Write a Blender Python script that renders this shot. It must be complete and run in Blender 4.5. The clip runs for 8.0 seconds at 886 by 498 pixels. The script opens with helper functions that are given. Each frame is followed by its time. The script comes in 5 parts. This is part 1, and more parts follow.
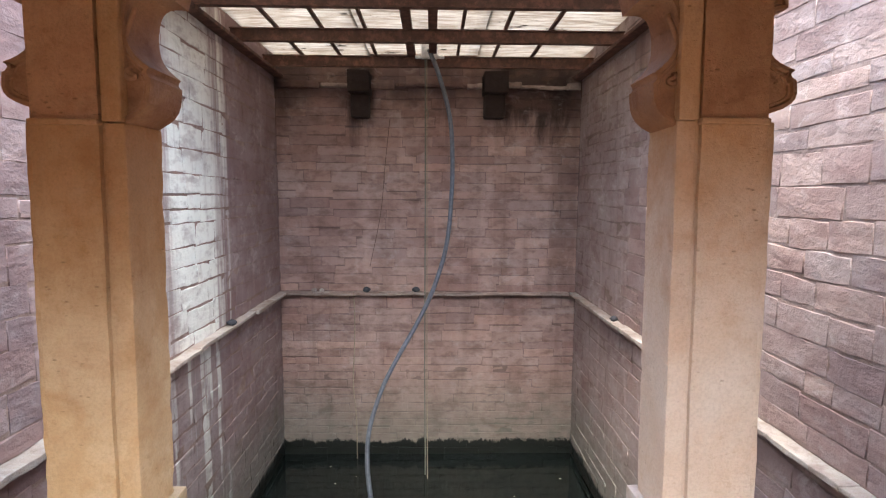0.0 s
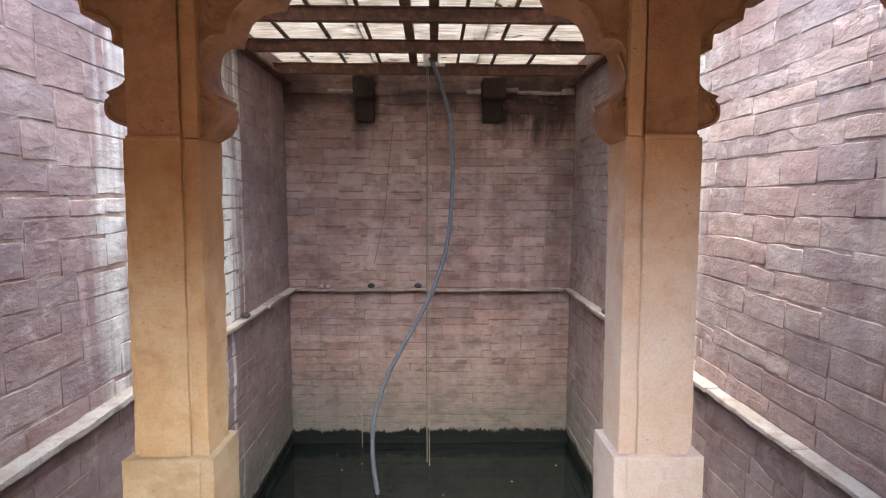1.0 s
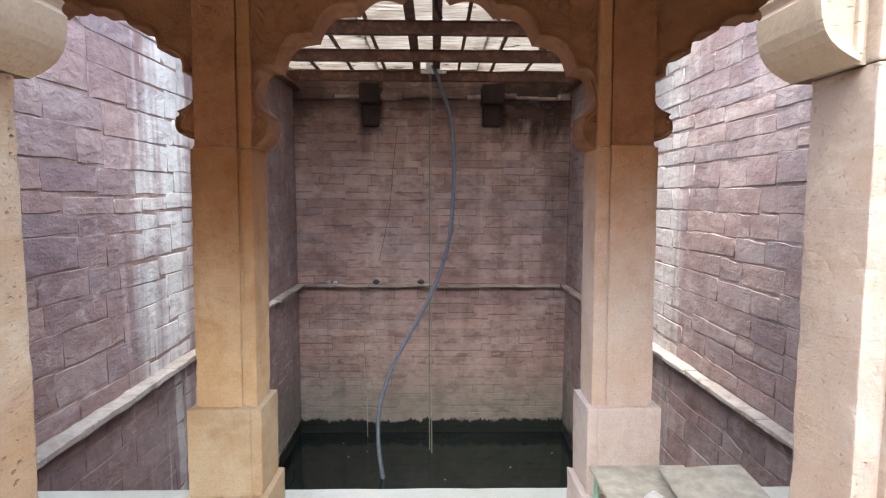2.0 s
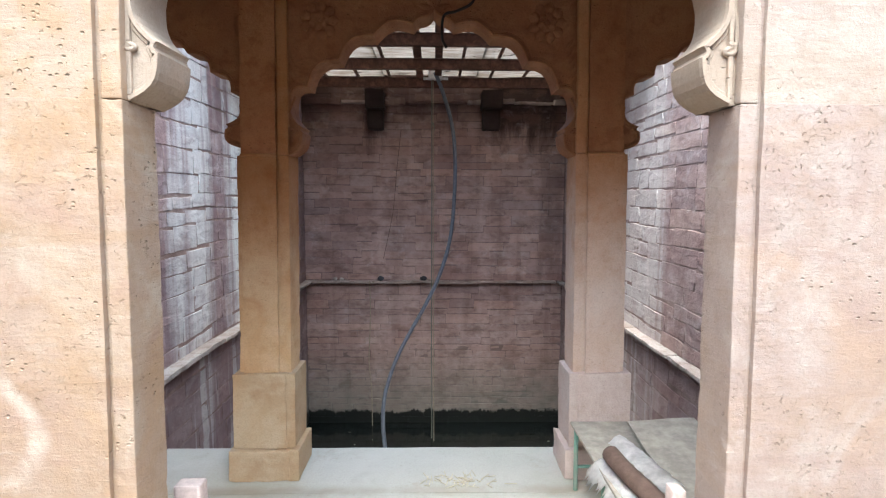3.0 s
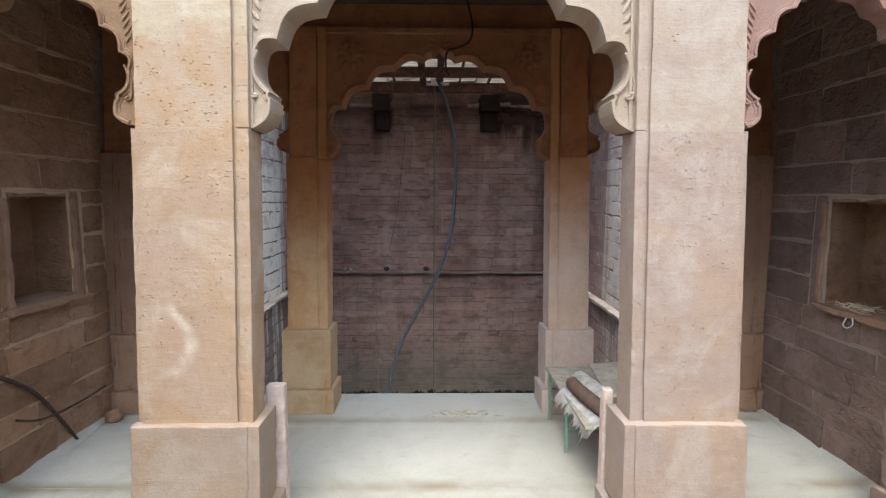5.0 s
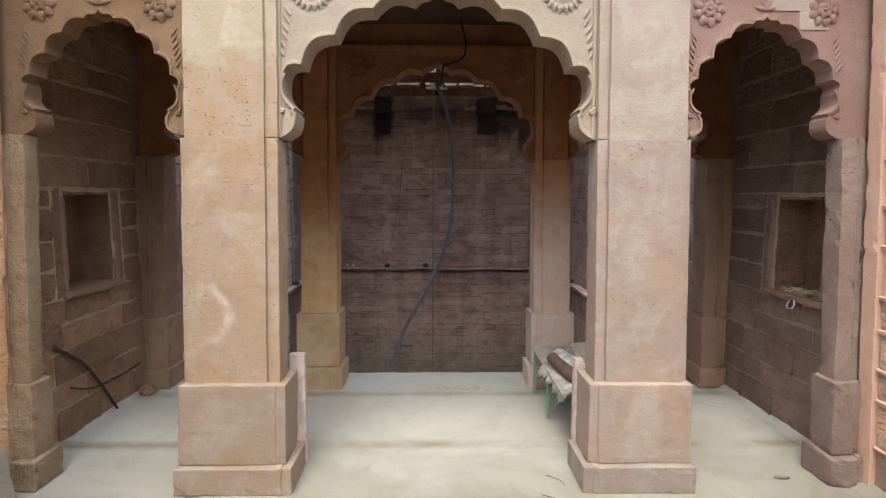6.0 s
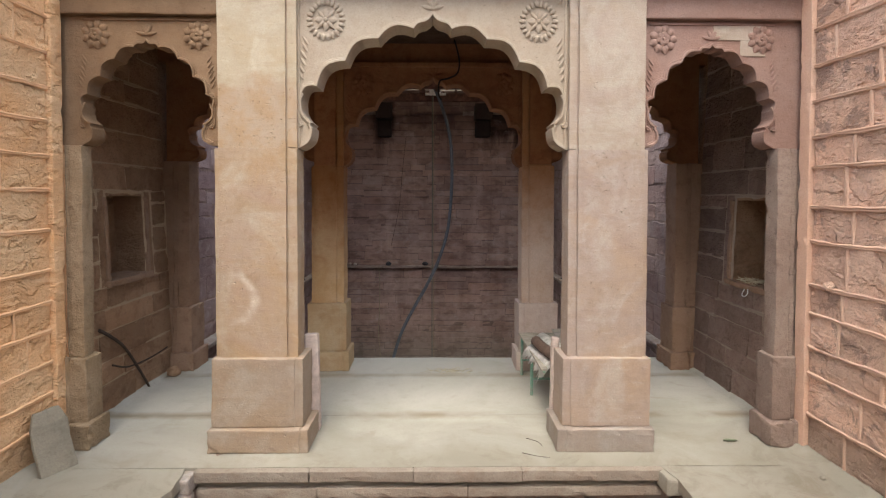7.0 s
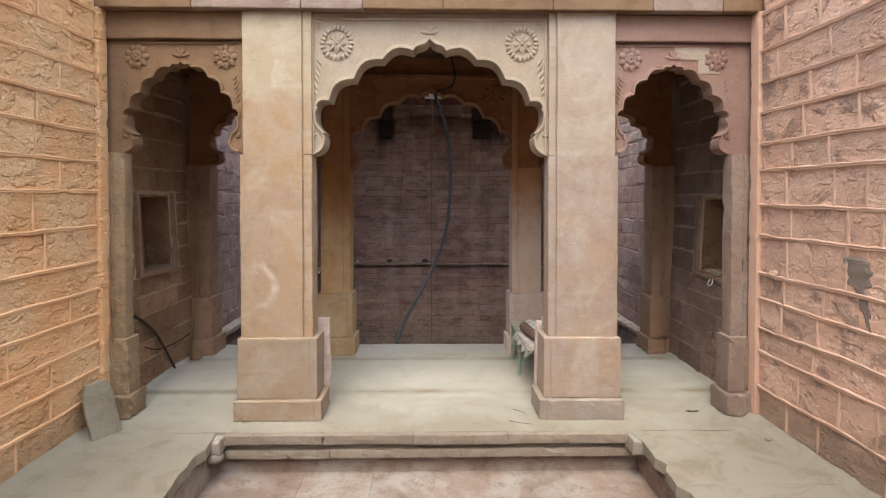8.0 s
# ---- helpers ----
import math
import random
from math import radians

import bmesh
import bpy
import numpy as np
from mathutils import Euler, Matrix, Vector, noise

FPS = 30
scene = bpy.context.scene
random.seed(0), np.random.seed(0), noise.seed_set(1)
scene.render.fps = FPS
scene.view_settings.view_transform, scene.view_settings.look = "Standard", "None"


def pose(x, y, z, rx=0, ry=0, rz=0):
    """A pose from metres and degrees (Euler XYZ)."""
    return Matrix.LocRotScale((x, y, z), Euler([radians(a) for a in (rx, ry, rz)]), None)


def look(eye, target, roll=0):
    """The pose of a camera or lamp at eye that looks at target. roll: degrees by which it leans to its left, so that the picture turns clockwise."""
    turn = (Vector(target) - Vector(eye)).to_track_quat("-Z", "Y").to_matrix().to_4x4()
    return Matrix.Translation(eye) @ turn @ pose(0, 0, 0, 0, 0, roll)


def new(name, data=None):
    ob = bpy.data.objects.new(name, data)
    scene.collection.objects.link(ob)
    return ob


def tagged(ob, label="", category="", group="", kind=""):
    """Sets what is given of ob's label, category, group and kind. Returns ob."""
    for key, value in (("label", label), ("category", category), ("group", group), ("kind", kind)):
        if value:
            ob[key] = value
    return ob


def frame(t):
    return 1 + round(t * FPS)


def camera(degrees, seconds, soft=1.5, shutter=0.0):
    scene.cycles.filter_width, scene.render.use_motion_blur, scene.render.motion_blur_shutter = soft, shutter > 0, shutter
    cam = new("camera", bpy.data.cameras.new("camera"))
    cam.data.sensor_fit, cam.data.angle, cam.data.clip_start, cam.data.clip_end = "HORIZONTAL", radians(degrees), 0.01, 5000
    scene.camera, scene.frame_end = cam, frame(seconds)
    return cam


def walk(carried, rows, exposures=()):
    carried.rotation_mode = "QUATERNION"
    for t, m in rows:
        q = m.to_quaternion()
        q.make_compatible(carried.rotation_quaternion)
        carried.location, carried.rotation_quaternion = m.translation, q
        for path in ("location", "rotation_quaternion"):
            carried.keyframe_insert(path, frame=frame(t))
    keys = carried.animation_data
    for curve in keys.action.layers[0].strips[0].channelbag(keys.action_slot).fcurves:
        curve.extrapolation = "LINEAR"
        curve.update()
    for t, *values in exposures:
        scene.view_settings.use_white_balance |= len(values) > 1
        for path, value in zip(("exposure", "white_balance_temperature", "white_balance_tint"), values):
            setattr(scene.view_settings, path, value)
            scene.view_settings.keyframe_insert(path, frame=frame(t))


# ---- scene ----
cam = camera(82.0, 8.0, soft=1.2)
PATH = [
    (0, (0.255, 0.601, 1.979), (0.294, 2.589, 1.769), 0.3),
    (0.5, (0.248, 0.349, 1.977), (0.285, 2.338, 1.769), 0.2),
    (1, (0.237, 0.084, 1.971), (0.274, 2.073, 1.764), 0.2),
    (1.5, (0.22, -0.189, 1.962), (0.257, 1.8, 1.757), 0.2),
    (1.7, (0.213, -0.297, 1.961), (0.249, 1.692, 1.757), 0.2),
    (2.8, (0.169, -0.912, 1.948), (0.203, 1.078, 1.747), 0.2),
    (3, (0.162, -1.021, 1.946), (0.196, 0.969, 1.746), 0.2),
    (3.5, (0.146, -1.257, 1.944), (0.179, 0.732, 1.743), 0.3),
    (4, (0.13, -1.485, 1.935), (0.164, 0.504, 1.733), 0.2),
    (4.5, (0.116, -1.733, 1.921), (0.149, 0.256, 1.717), 0.2),
    (5.8, (0.13, -2.429, 1.917), (0.164, -0.441, 1.7), 0.2),
    (6, (0.137, -2.54, 1.908), (0.171, -0.552, 1.697), 0.2),
    (6.5, (0.155, -2.818, 1.909), (0.187, -0.829, 1.699), 0.2),
    (7, (0.173, -3.099, 1.912), (0.205, -1.11, 1.705), 0.2),
    (7.5, (0.189, -3.373, 1.92), (0.221, -1.384, 1.71), 0.1),
    (8, (0.199, -3.646, 1.92), (0.23, -1.658, 1.71), 0.1),
]
EXPOSURES = [(0, 2.92, 5800, 4), (1.5, 2.9, 5750, 3), (3, 2.34, 5420, 2), (3.5, 2.2, 5400, 2), (4.5, 1.9, 5450, 2), (6, 1.49, 5980, 4), (8, 1.42, 6300, 5)]
walk(cam, [(t, look(eye, target, roll)) for t, eye, target, roll in PATH], EXPOSURES)

# ---- daylight: overcast sky over the open court and the open half of the well ----
world = bpy.data.worlds.new("sky")
scene.world = world
world.use_nodes = True
wn = world.node_tree
sky = wn.nodes.new("ShaderNodeTexSky")
sky.sky_type = "NISHITA"
sky.sun_disc = False
SUN_UP, SUN_ROUND = 62.0, 200.0
sky.sun_elevation, sky.sun_rotation = radians(SUN_UP), radians(SUN_ROUND)
sky.air_density, sky.dust_density, sky.ozone_density = 1.0, 6.0, 1.0
wn.links.new(sky.outputs[0], wn.nodes["Background"].inputs[0])
wn.nodes["Background"].inputs[1].default_value = 0.15
sun_data = bpy.data.lights.new("sun", "SUN")
sun_data.energy, sun_data.angle, sun_data.color = 0.75, radians(70), (1.0, 0.95, 0.88)
sun = new("sun", sun_data)
sun.matrix_world = look((0, 0, 30), (-13.0, 11.0, 0))

CX = 0.155          # axis of the pavilion
POR_L, POR_R = -2.72, 3.06   # side walls of the porch
CRT_L, CRT_R = -2.59, 2.94   # side walls of the court
WEL_L, WEL_R = -2.92, 3.25   # side walls of the well
Y_FRONT, Y_INNER, Y_EDGE, Y_FAR = 0.62, 2.38, 2.80, 11.13
WATER = -3.6


# ---- materials ----
class Nodes:
    def __init__(self, name):
        self.mat = bpy.data.materials.new(name)
        self.mat.use_nodes = True
        self.t = self.mat.node_tree
        self.bsdf = self.t.nodes["Principled BSDF"]
        self.where = self.t.nodes.new("ShaderNodeNewGeometry").outputs["Position"]

    def put(self, socket, value):
        if isinstance(value, bpy.types.NodeSocket):
            self.t.links.new(value, socket)
        elif isinstance(value, (tuple, list)) and len(value) == 3 and socket.type == "RGBA":
            socket.default_value = (*value, 1)
        else:
            socket.default_value = value

    def stretch(self, x, y, z, vec=None):
        n = self.t.nodes.new("ShaderNodeMapping")
        self.put(n.inputs["Vector"], vec or self.where)
        n.inputs["Scale"].default_value = (x, y, z)
        return n.outputs[0]

    def noise(self, scale, detail=4.0, rough=0.55, vec=None, distort=0.0):
        n = self.t.nodes.new("ShaderNodeTexNoise")
        self.put(n.inputs["Vector"], vec or self.where)
        n.inputs["Scale"].default_value, n.inputs["Detail"].default_value = scale, detail
        n.inputs["Roughness"].default_value, n.inputs["Distortion"].default_value = rough, distort
        return n.outputs["Fac"]

    def voronoi(self, scale, vec=None):
        n = self.t.nodes.new("ShaderNodeTexVoronoi")
        self.put(n.inputs["Vector"], vec or self.where)
        n.inputs["Scale"].default_value = scale
        return n.outputs["Distance"]

    def ramp(self, fac, lo, hi, a=0.0, b=1.0):
        n = self.t.nodes.new("ShaderNodeMapRange")
        n.interpolation_type = "SMOOTHSTEP"
        self.put(n.inputs[0], fac)
        for k, v in zip((1, 2, 3, 4), (lo, hi, a, b)):
            n.inputs[k].default_value = v
        return n.outputs[0]

    def math(self, op, a, b=0.0, c=0.0):
        n = self.t.nodes.new("ShaderNodeMath")
        n.operation = op
        for k, v in enumerate((a, b, c)):
            self.put(n.inputs[k], v)
        return n.outputs[0]

    def mix(self, fac, a, b, how="MIX"):
        n = self.t.nodes.new("ShaderNodeMix")
        n.data_type, n.blend_type = "RGBA", how
        self.put(n.inputs[0], fac)
        self.put(n.inputs[6], a)
        self.put(n.inputs[7], b)
        return n.outputs[2]

    def axis(self, name):
        n = self.t.nodes.new("ShaderNodeSeparateXYZ")
        self.put(n.inputs[0], self.where)
        return n.outputs[name]

    def random(self):
        return self.t.nodes.new("ShaderNodeObjectInfo").outputs["Random"]

    def island(self):
        return self.t.nodes.new("ShaderNodeNewGeometry").outputs["Random Per Island"]

    def bump(self, height, strength, distance):
        n = self.t.nodes.new("ShaderNodeBump")
        self.put(n.inputs["Height"], height)
        n.inputs["Strength"].default_value, n.inputs["Distance"].default_value = strength, distance
        self.put(self.bsdf.inputs["Normal"], n.outputs[0])

    def done(self, color, rough=0.9, metal=0.0, spec=0.25):
        self.put(self.bsdf.inputs["Base Color"], color)
        self.put(self.bsdf.inputs["Roughness"], rough)
        self.bsdf.inputs["Metallic"].default_value = metal
        self.bsdf.inputs["Specular IOR Level"].default_value = spec
        return self.mat


def scaled(c, k):
    return tuple(min(0.9, v * k) for v in c)


def sandstone(name, col, pale, dark, vary=0.25, relief=0.012, grain=1.0, pits=0.0, stain=0.5, layers=0.0, ring=None, blot=0.0, damp=None, tint_and_shade=None, crack=0.0):
    """Weathered sandstone: blotches, grain, pits; vary is the difference from block to block."""
    n = Nodes(name)
    big = n.noise(1.7, 5, 0.6, distort=0.4)
    mid = n.noise(7.0, 6, 0.65)
    fine = n.noise(90.0 * grain, 3, 0.7)
    c = n.mix(n.ramp(big, 0.35, 0.65), col, pale)
    vein = n.noise(1.3, 6, 0.62, n.stretch(1.0, 1.0, 1.5), 1.8)
    c = n.mix(n.ramp(vein, 0.5, 0.66, 0.0, 0.7 * min(1.0, stain * 1.6)), c, tuple(0.45 * a + 0.55 * b for a, b in zip(col, dark)))
    c = n.mix(n.math("MULTIPLY", n.ramp(mid, 0.5, 0.72), stain), c, dark)
    if blot:
        c = n.mix(n.ramp(n.noise(2.3, 7, 0.74, n.stretch(1, 1, 1.4), 0.8), 0.53, 0.6, 0.0, blot), c, scaled(dark, 0.8))
    if damp:
        line = n.math("ADD", n.axis("Z"), n.math("MULTIPLY", n.math("SUBTRACT", big, 0.5), 0.5))
        c = n.mix(n.ramp(line, 0.12, 0.42, 0.75, 0.0), c, damp)
    c = n.mix(n.math("MULTIPLY", n.ramp(n.noise(2.6, 4, 0.6, n.stretch(1, 1, 0.35)), 0.52, 0.7), stain * 0.7), c, scaled(dark, 1.25))
    r = n.random()
    c = n.mix(1.0, c, n.mix(r, scaled((1, 1, 1), 1 - vary), (1 + vary * 0.4, 1 + vary * 0.4, 1 + vary * 0.4)), "MULTIPLY")
    bed = n.noise(4.0, 6, 0.65, n.stretch(0.5, 0.5, 2.4), 1.2)
    c = n.mix(n.ramp(bed, 0.5, 0.72, 0.0, 0.16), c, scaled(dark, 1.05))
    c = n.mix(n.ramp(bed, 0.28, 0.45, 0.16, 0.0), c, scaled(pale, 1.1))
    c = n.mix(n.ramp(fine, 0.38, 0.7, 0.0, 0.26), c, scaled(col, 0.58))
    pore = n.ramp(n.noise(38.0, 5, 0.75, n.stretch(0.8, 0.8, 1.3)), 0.57, 0.68)
    c = n.mix(n.math("MULTIPLY", pore, 0.3), c, scaled(dark, 0.7))
    h = n.math("ADD", n.math("MULTIPLY", mid, 1.3), n.math("ADD", n.math("MULTIPLY", fine, 0.22), n.math("MULTIPLY", bed, 0.35)))
    rub = n.noise(19.0, 6, 0.72, None, 0.4)
    h = n.math("ADD", h, n.math("MULTIPLY", rub, 0.35 + layers))
    c = n.mix(n.ramp(rub, 0.52, 0.7, 0.0, 0.12 + 0.3 * min(1.0, layers)), c, scaled(dark, 0.9))
    if layers:
        lay = n.noise(7.0, 5, 0.7, n.stretch(0.6, 0.6, 2.0), 1.2)
        h = n.math("ADD", h, n.math("MULTIPLY", lay, layers))
    if pits:
        p = n.ramp(n.voronoi(26.0, n.stretch(0.7, 0.7, 1.7)), 0.06, 0.2)
        gate = n.ramp(n.noise(3.3, 4), 0.5, 0.62)
        p = n.math("SUBTRACT", 1.0, n.math("MULTIPLY", n.math("SUBTRACT", 1.0, p), gate))
        h = n.math("ADD", h, n.math("MULTIPLY", p, pits))
        c = n.mix(n.math("MULTIPLY", n.math("SUBTRACT", 1.0, p), 0.55), c, scaled(col, 0.45))
    if ring:
        dx, dz = n.math("SUBTRACT", n.axis("X"), ring[0]), n.math("SUBTRACT", n.axis("Z"), ring[1])
        d = n.math("SQRT", n.math("ADD", n.math("MULTIPLY", dx, dx), n.math("MULTIPLY", dz, dz)))
        d = n.math("ABSOLUTE", n.math("SUBTRACT", n.math("ADD", d, n.math("MULTIPLY", n.math("SUBTRACT", mid, 0.5), 0.06)), ring[2]))
        mark = n.math("MULTIPLY", n.ramp(d, 0.012, 0.045, 1.0, 0.0), n.ramp(dx, 0.0, 0.1))
        c = n.mix(n.math("MULTIPLY", mark, 0.5), c, (0.78, 0.73, 0.66))
    # Ochre tint with upper shade painted in, darker and redder towards the top.
    if tint_and_shade:
        tone, lo, hi = tint_and_shade
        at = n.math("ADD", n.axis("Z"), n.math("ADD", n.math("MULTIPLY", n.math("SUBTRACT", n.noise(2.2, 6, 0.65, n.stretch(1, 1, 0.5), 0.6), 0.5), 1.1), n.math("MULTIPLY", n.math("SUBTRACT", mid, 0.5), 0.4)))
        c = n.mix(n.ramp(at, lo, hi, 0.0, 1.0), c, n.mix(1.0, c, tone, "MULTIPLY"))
    if crack:
        scar = n.noise(5.2, 4, 0.55, n.stretch(0.8, 0.8, 1.3), 0.3)
        flake = n.ramp(scar, 0.5, 0.56)
        rugged = n.noise(11.0, 5, 0.66, n.stretch(0.8, 0.8, 1.2), 0.3)
        h = n.math("ADD", h, n.math("ADD", n.math("MULTIPLY", flake, 0.5 * crack), n.math("MULTIPLY", rugged, 1.3 * crack)))
        lip = n.math("MULTIPLY", n.ramp(n.math("ABSOLUTE", n.math("SUBTRACT", scar, 0.52)), 0.0, 0.018, 1.0, 0.0), n.ramp(n.noise(1.7, 3), 0.52, 0.62))
        c = n.mix(n.math("MULTIPLY", lip, 0.14 * crack), c, scaled(dark, 0.6))
    n.bump(h, 1.0, relief * 1.5)
    return n.done(c, n.ramp(mid, 0.3, 0.8, 0.8, 0.95))


def well_stone(name, col, pale, dark, lime_band=None, far=False):
    """Mauve sandstone of the well: lime runs, soot, algae and the wet band at the water."""
    n = Nodes(name)
    z, y = n.axis("Z"), n.axis("Y")
    mid, big = n.noise(5.0, 5, 0.58), n.noise(1.1, 4, 0.6)
    fine = n.noise(70, 3, 0.7)
    streak = n.noise(2.4, 4, 0.6, n.stretch(1, 1, 0.07), 0.3)
    c = n.mix(n.ramp(big, 0.3, 0.7), col, pale)
    r = n.random()
    c = n.mix(1.0, c, n.mix(r, (0.8, 0.77, 0.79), (1.12, 1.11, 1.08)), "MULTIPLY")
    hue = n.math("FRACT", n.math("MULTIPLY", r, 7.31))
    c = n.mix(1.0, c, n.mix(hue, (1.02, 0.98, 0.95), (0.95, 1.0, 1.04)), "MULTIPLY")
    c = n.mix(n.ramp(n.noise(3.2, 5, 0.62, n.stretch(0.7, 0.7, 1.3), 0.2), 0.48, 0.72, 0.0, 0.55), c, dark)
    c = n.mix(n.ramp(streak, 0.52, 0.78, 0.0, 0.45 if far else 0.4), c, scaled(dark, 0.9 if far else 0.7))
    c = n.mix(n.ramp(n.noise(3.1, 4, 0.6, n.stretch(1, 1, 0.1), 0.2), 0.58, 0.75, 0.0, 0.55), c, scaled(pale, 1.35))
    if far:
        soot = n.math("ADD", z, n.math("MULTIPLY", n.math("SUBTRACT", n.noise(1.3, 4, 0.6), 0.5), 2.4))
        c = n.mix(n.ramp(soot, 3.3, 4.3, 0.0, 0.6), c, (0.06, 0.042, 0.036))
        x = n.axis("X")
        drip = n.math("MULTIPLY", n.math("SUBTRACT", n.noise(3.4, 5, 0.65, n.stretch(1, 1, 0.22), 0.4), 0.5), 2.6)
        for at, wide, foot, deep in ((2.35, 1.0, 2.9, 0.93), (-1.2, 0.34, 3.0, 0.8), (-2.6, 0.5, 3.3, 0.5), (2.95, 0.35, -0.5, 0.35)):
            away = n.math("ABSOLUTE", n.math("SUBTRACT", n.math("ADD", x, n.math("MULTIPLY", drip, 0.14)), at))
            mark = n.math("MULTIPLY", n.ramp(away, wide * 0.55, wide, 1.0, 0.0), n.ramp(n.math("ADD", z, drip), foot, foot + 1.0))
            c = n.mix(n.math("MULTIPLY", mark, deep), c, (0.05, 0.034, 0.029))
        for at, wide, high in ((-1.05, 0.3, 3.2), (1.35, 0.2, 2.4), (-0.3, 0.6, 1.2), (0.4, 1.6, -0.9)):
            away = n.math("ABSOLUTE", n.math("SUBTRACT", n.math("ADD", x, n.math("MULTIPLY", drip, 0.12)), at))
            mark = n.math("MULTIPLY", n.ramp(away, wide * 0.3, wide, 1.0, 0.0), n.ramp(n.math("ADD", z, drip), high - 0.6, high + 0.4, 1.0, 0.0))
            c = n.mix(n.math("MULTIPLY", mark, n.ramp(mid, 0.35, 0.6, 0.15, 0.5)), c, scaled(pale, 1.15))
    for lo, hi, white in lime_band or ():
        run = n.noise(2.2, 3, 0.6, n.stretch(1, 1.6, 0.09), 0.25)
        edge = n.math("ADD", y, n.math("MULTIPLY", n.math("SUBTRACT", run, 0.5), 1.6))
        band = n.math("MULTIPLY", n.ramp(edge, lo - 0.35, lo + 0.25), n.ramp(edge, hi - 0.2, hi + 0.25, 1.0, 0.0))
        band = n.math("MULTIPLY", band, n.ramp(n.noise(5.0, 5, 0.7, n.stretch(1, 1.5, 0.2)), 0.2, 0.5, 0.6, 1.0))
        below = n.math("ADD", n.ramp(z, -0.2, 0.0, 0.0, 1.0), n.math("MULTIPLY", n.ramp(z, -0.2, 0.0, 1.0, 0.0), n.ramp(n.noise(5.0, 2, 0.5, n.stretch(1, 1.2, 0.05)), 0.5, 0.6, 0.1, 0.75)))
        c = n.mix(n.math("MULTIPLY", n.math("MULTIPLY", band, below), white), c, (0.84, 0.84, 0.78))
    bloom = n.math("MULTIPLY", n.ramp(n.noise(4.2, 5, 0.65, n.stretch(0.8, 0.8, 1.1), 0.8), 0.52, 0.66), n.ramp(big, 0.4, 0.62, 0.15, 1.0))
    c = n.mix(n.math("MULTIPLY", bloom, 0.25 if far else 0.35), c, (0.6, 0.53, 0.49))
    plum = n.ramp(n.noise(2.4, 5, 0.62, n.stretch(0.7, 0.7, 1.4), 0.2), 0.5, 0.66)
    c = n.mix(n.math("MULTIPLY", plum, 0.45), c, scaled(dark, 1.35))
    ragged = n.math("ADD", z, n.math("MULTIPLY", n.math("SUBTRACT", n.noise(2.3, 3, 0.6), 0.5), 0.8))
    c = n.mix(n.ramp(ragged, -3.15, -1.4, 0.6, 0.0), c, (0.16, 0.18, 0.145))
    toothed = n.math("ADD", z, n.math("MULTIPLY", n.math("SUBTRACT", n.noise(2.0, 5, 0.75, n.stretch(1.6, 1.6, 0.5)), 0.5), 0.55))
    wet = n.ramp(toothed, -3.33, -3.27, 1.0, 0.0)
    c = n.mix(wet, c, (0.016, 0.018, 0.015))
    lay = n.noise(6.0, 5, 0.6, n.stretch(0.8, 0.8, 1.35), 0.15)
    c = n.mix(n.math("MULTIPLY", n.ramp(lay, 0.52, 0.7, 0.0, 0.3), n.math("SUBTRACT", 1.0, wet)), c, dark)
    n.bump(n.math("ADD", n.math("ADD", mid, n.math("MULTIPLY", fine, 0.12)), n.math("MULTIPLY", lay, 0.9)), 1.0, 0.026 if far else 0.028)
    return n.done(c, n.ramp(wet, 0, 1, 0.9, 0.45))


def plain(name, col, rough=0.7, metal=0.0, rust=None, relief=0.002):
    n = Nodes(name)
    a, b = n.noise(14, 5, 0.65), n.noise(120, 3)
    c = n.mix(n.ramp(a, 0.3, 0.75), scaled(col, 0.75), scaled(col, 1.15))
    if rust:
        c = n.mix(n.ramp(n.noise(6, 6, 0.7), 0.45, 0.65), c, rust)
    n.bump(n.math("ADD", a, n.math("MULTIPLY", b, 0.3)), 0.6, relief)
    return n.done(c, rough, metal)


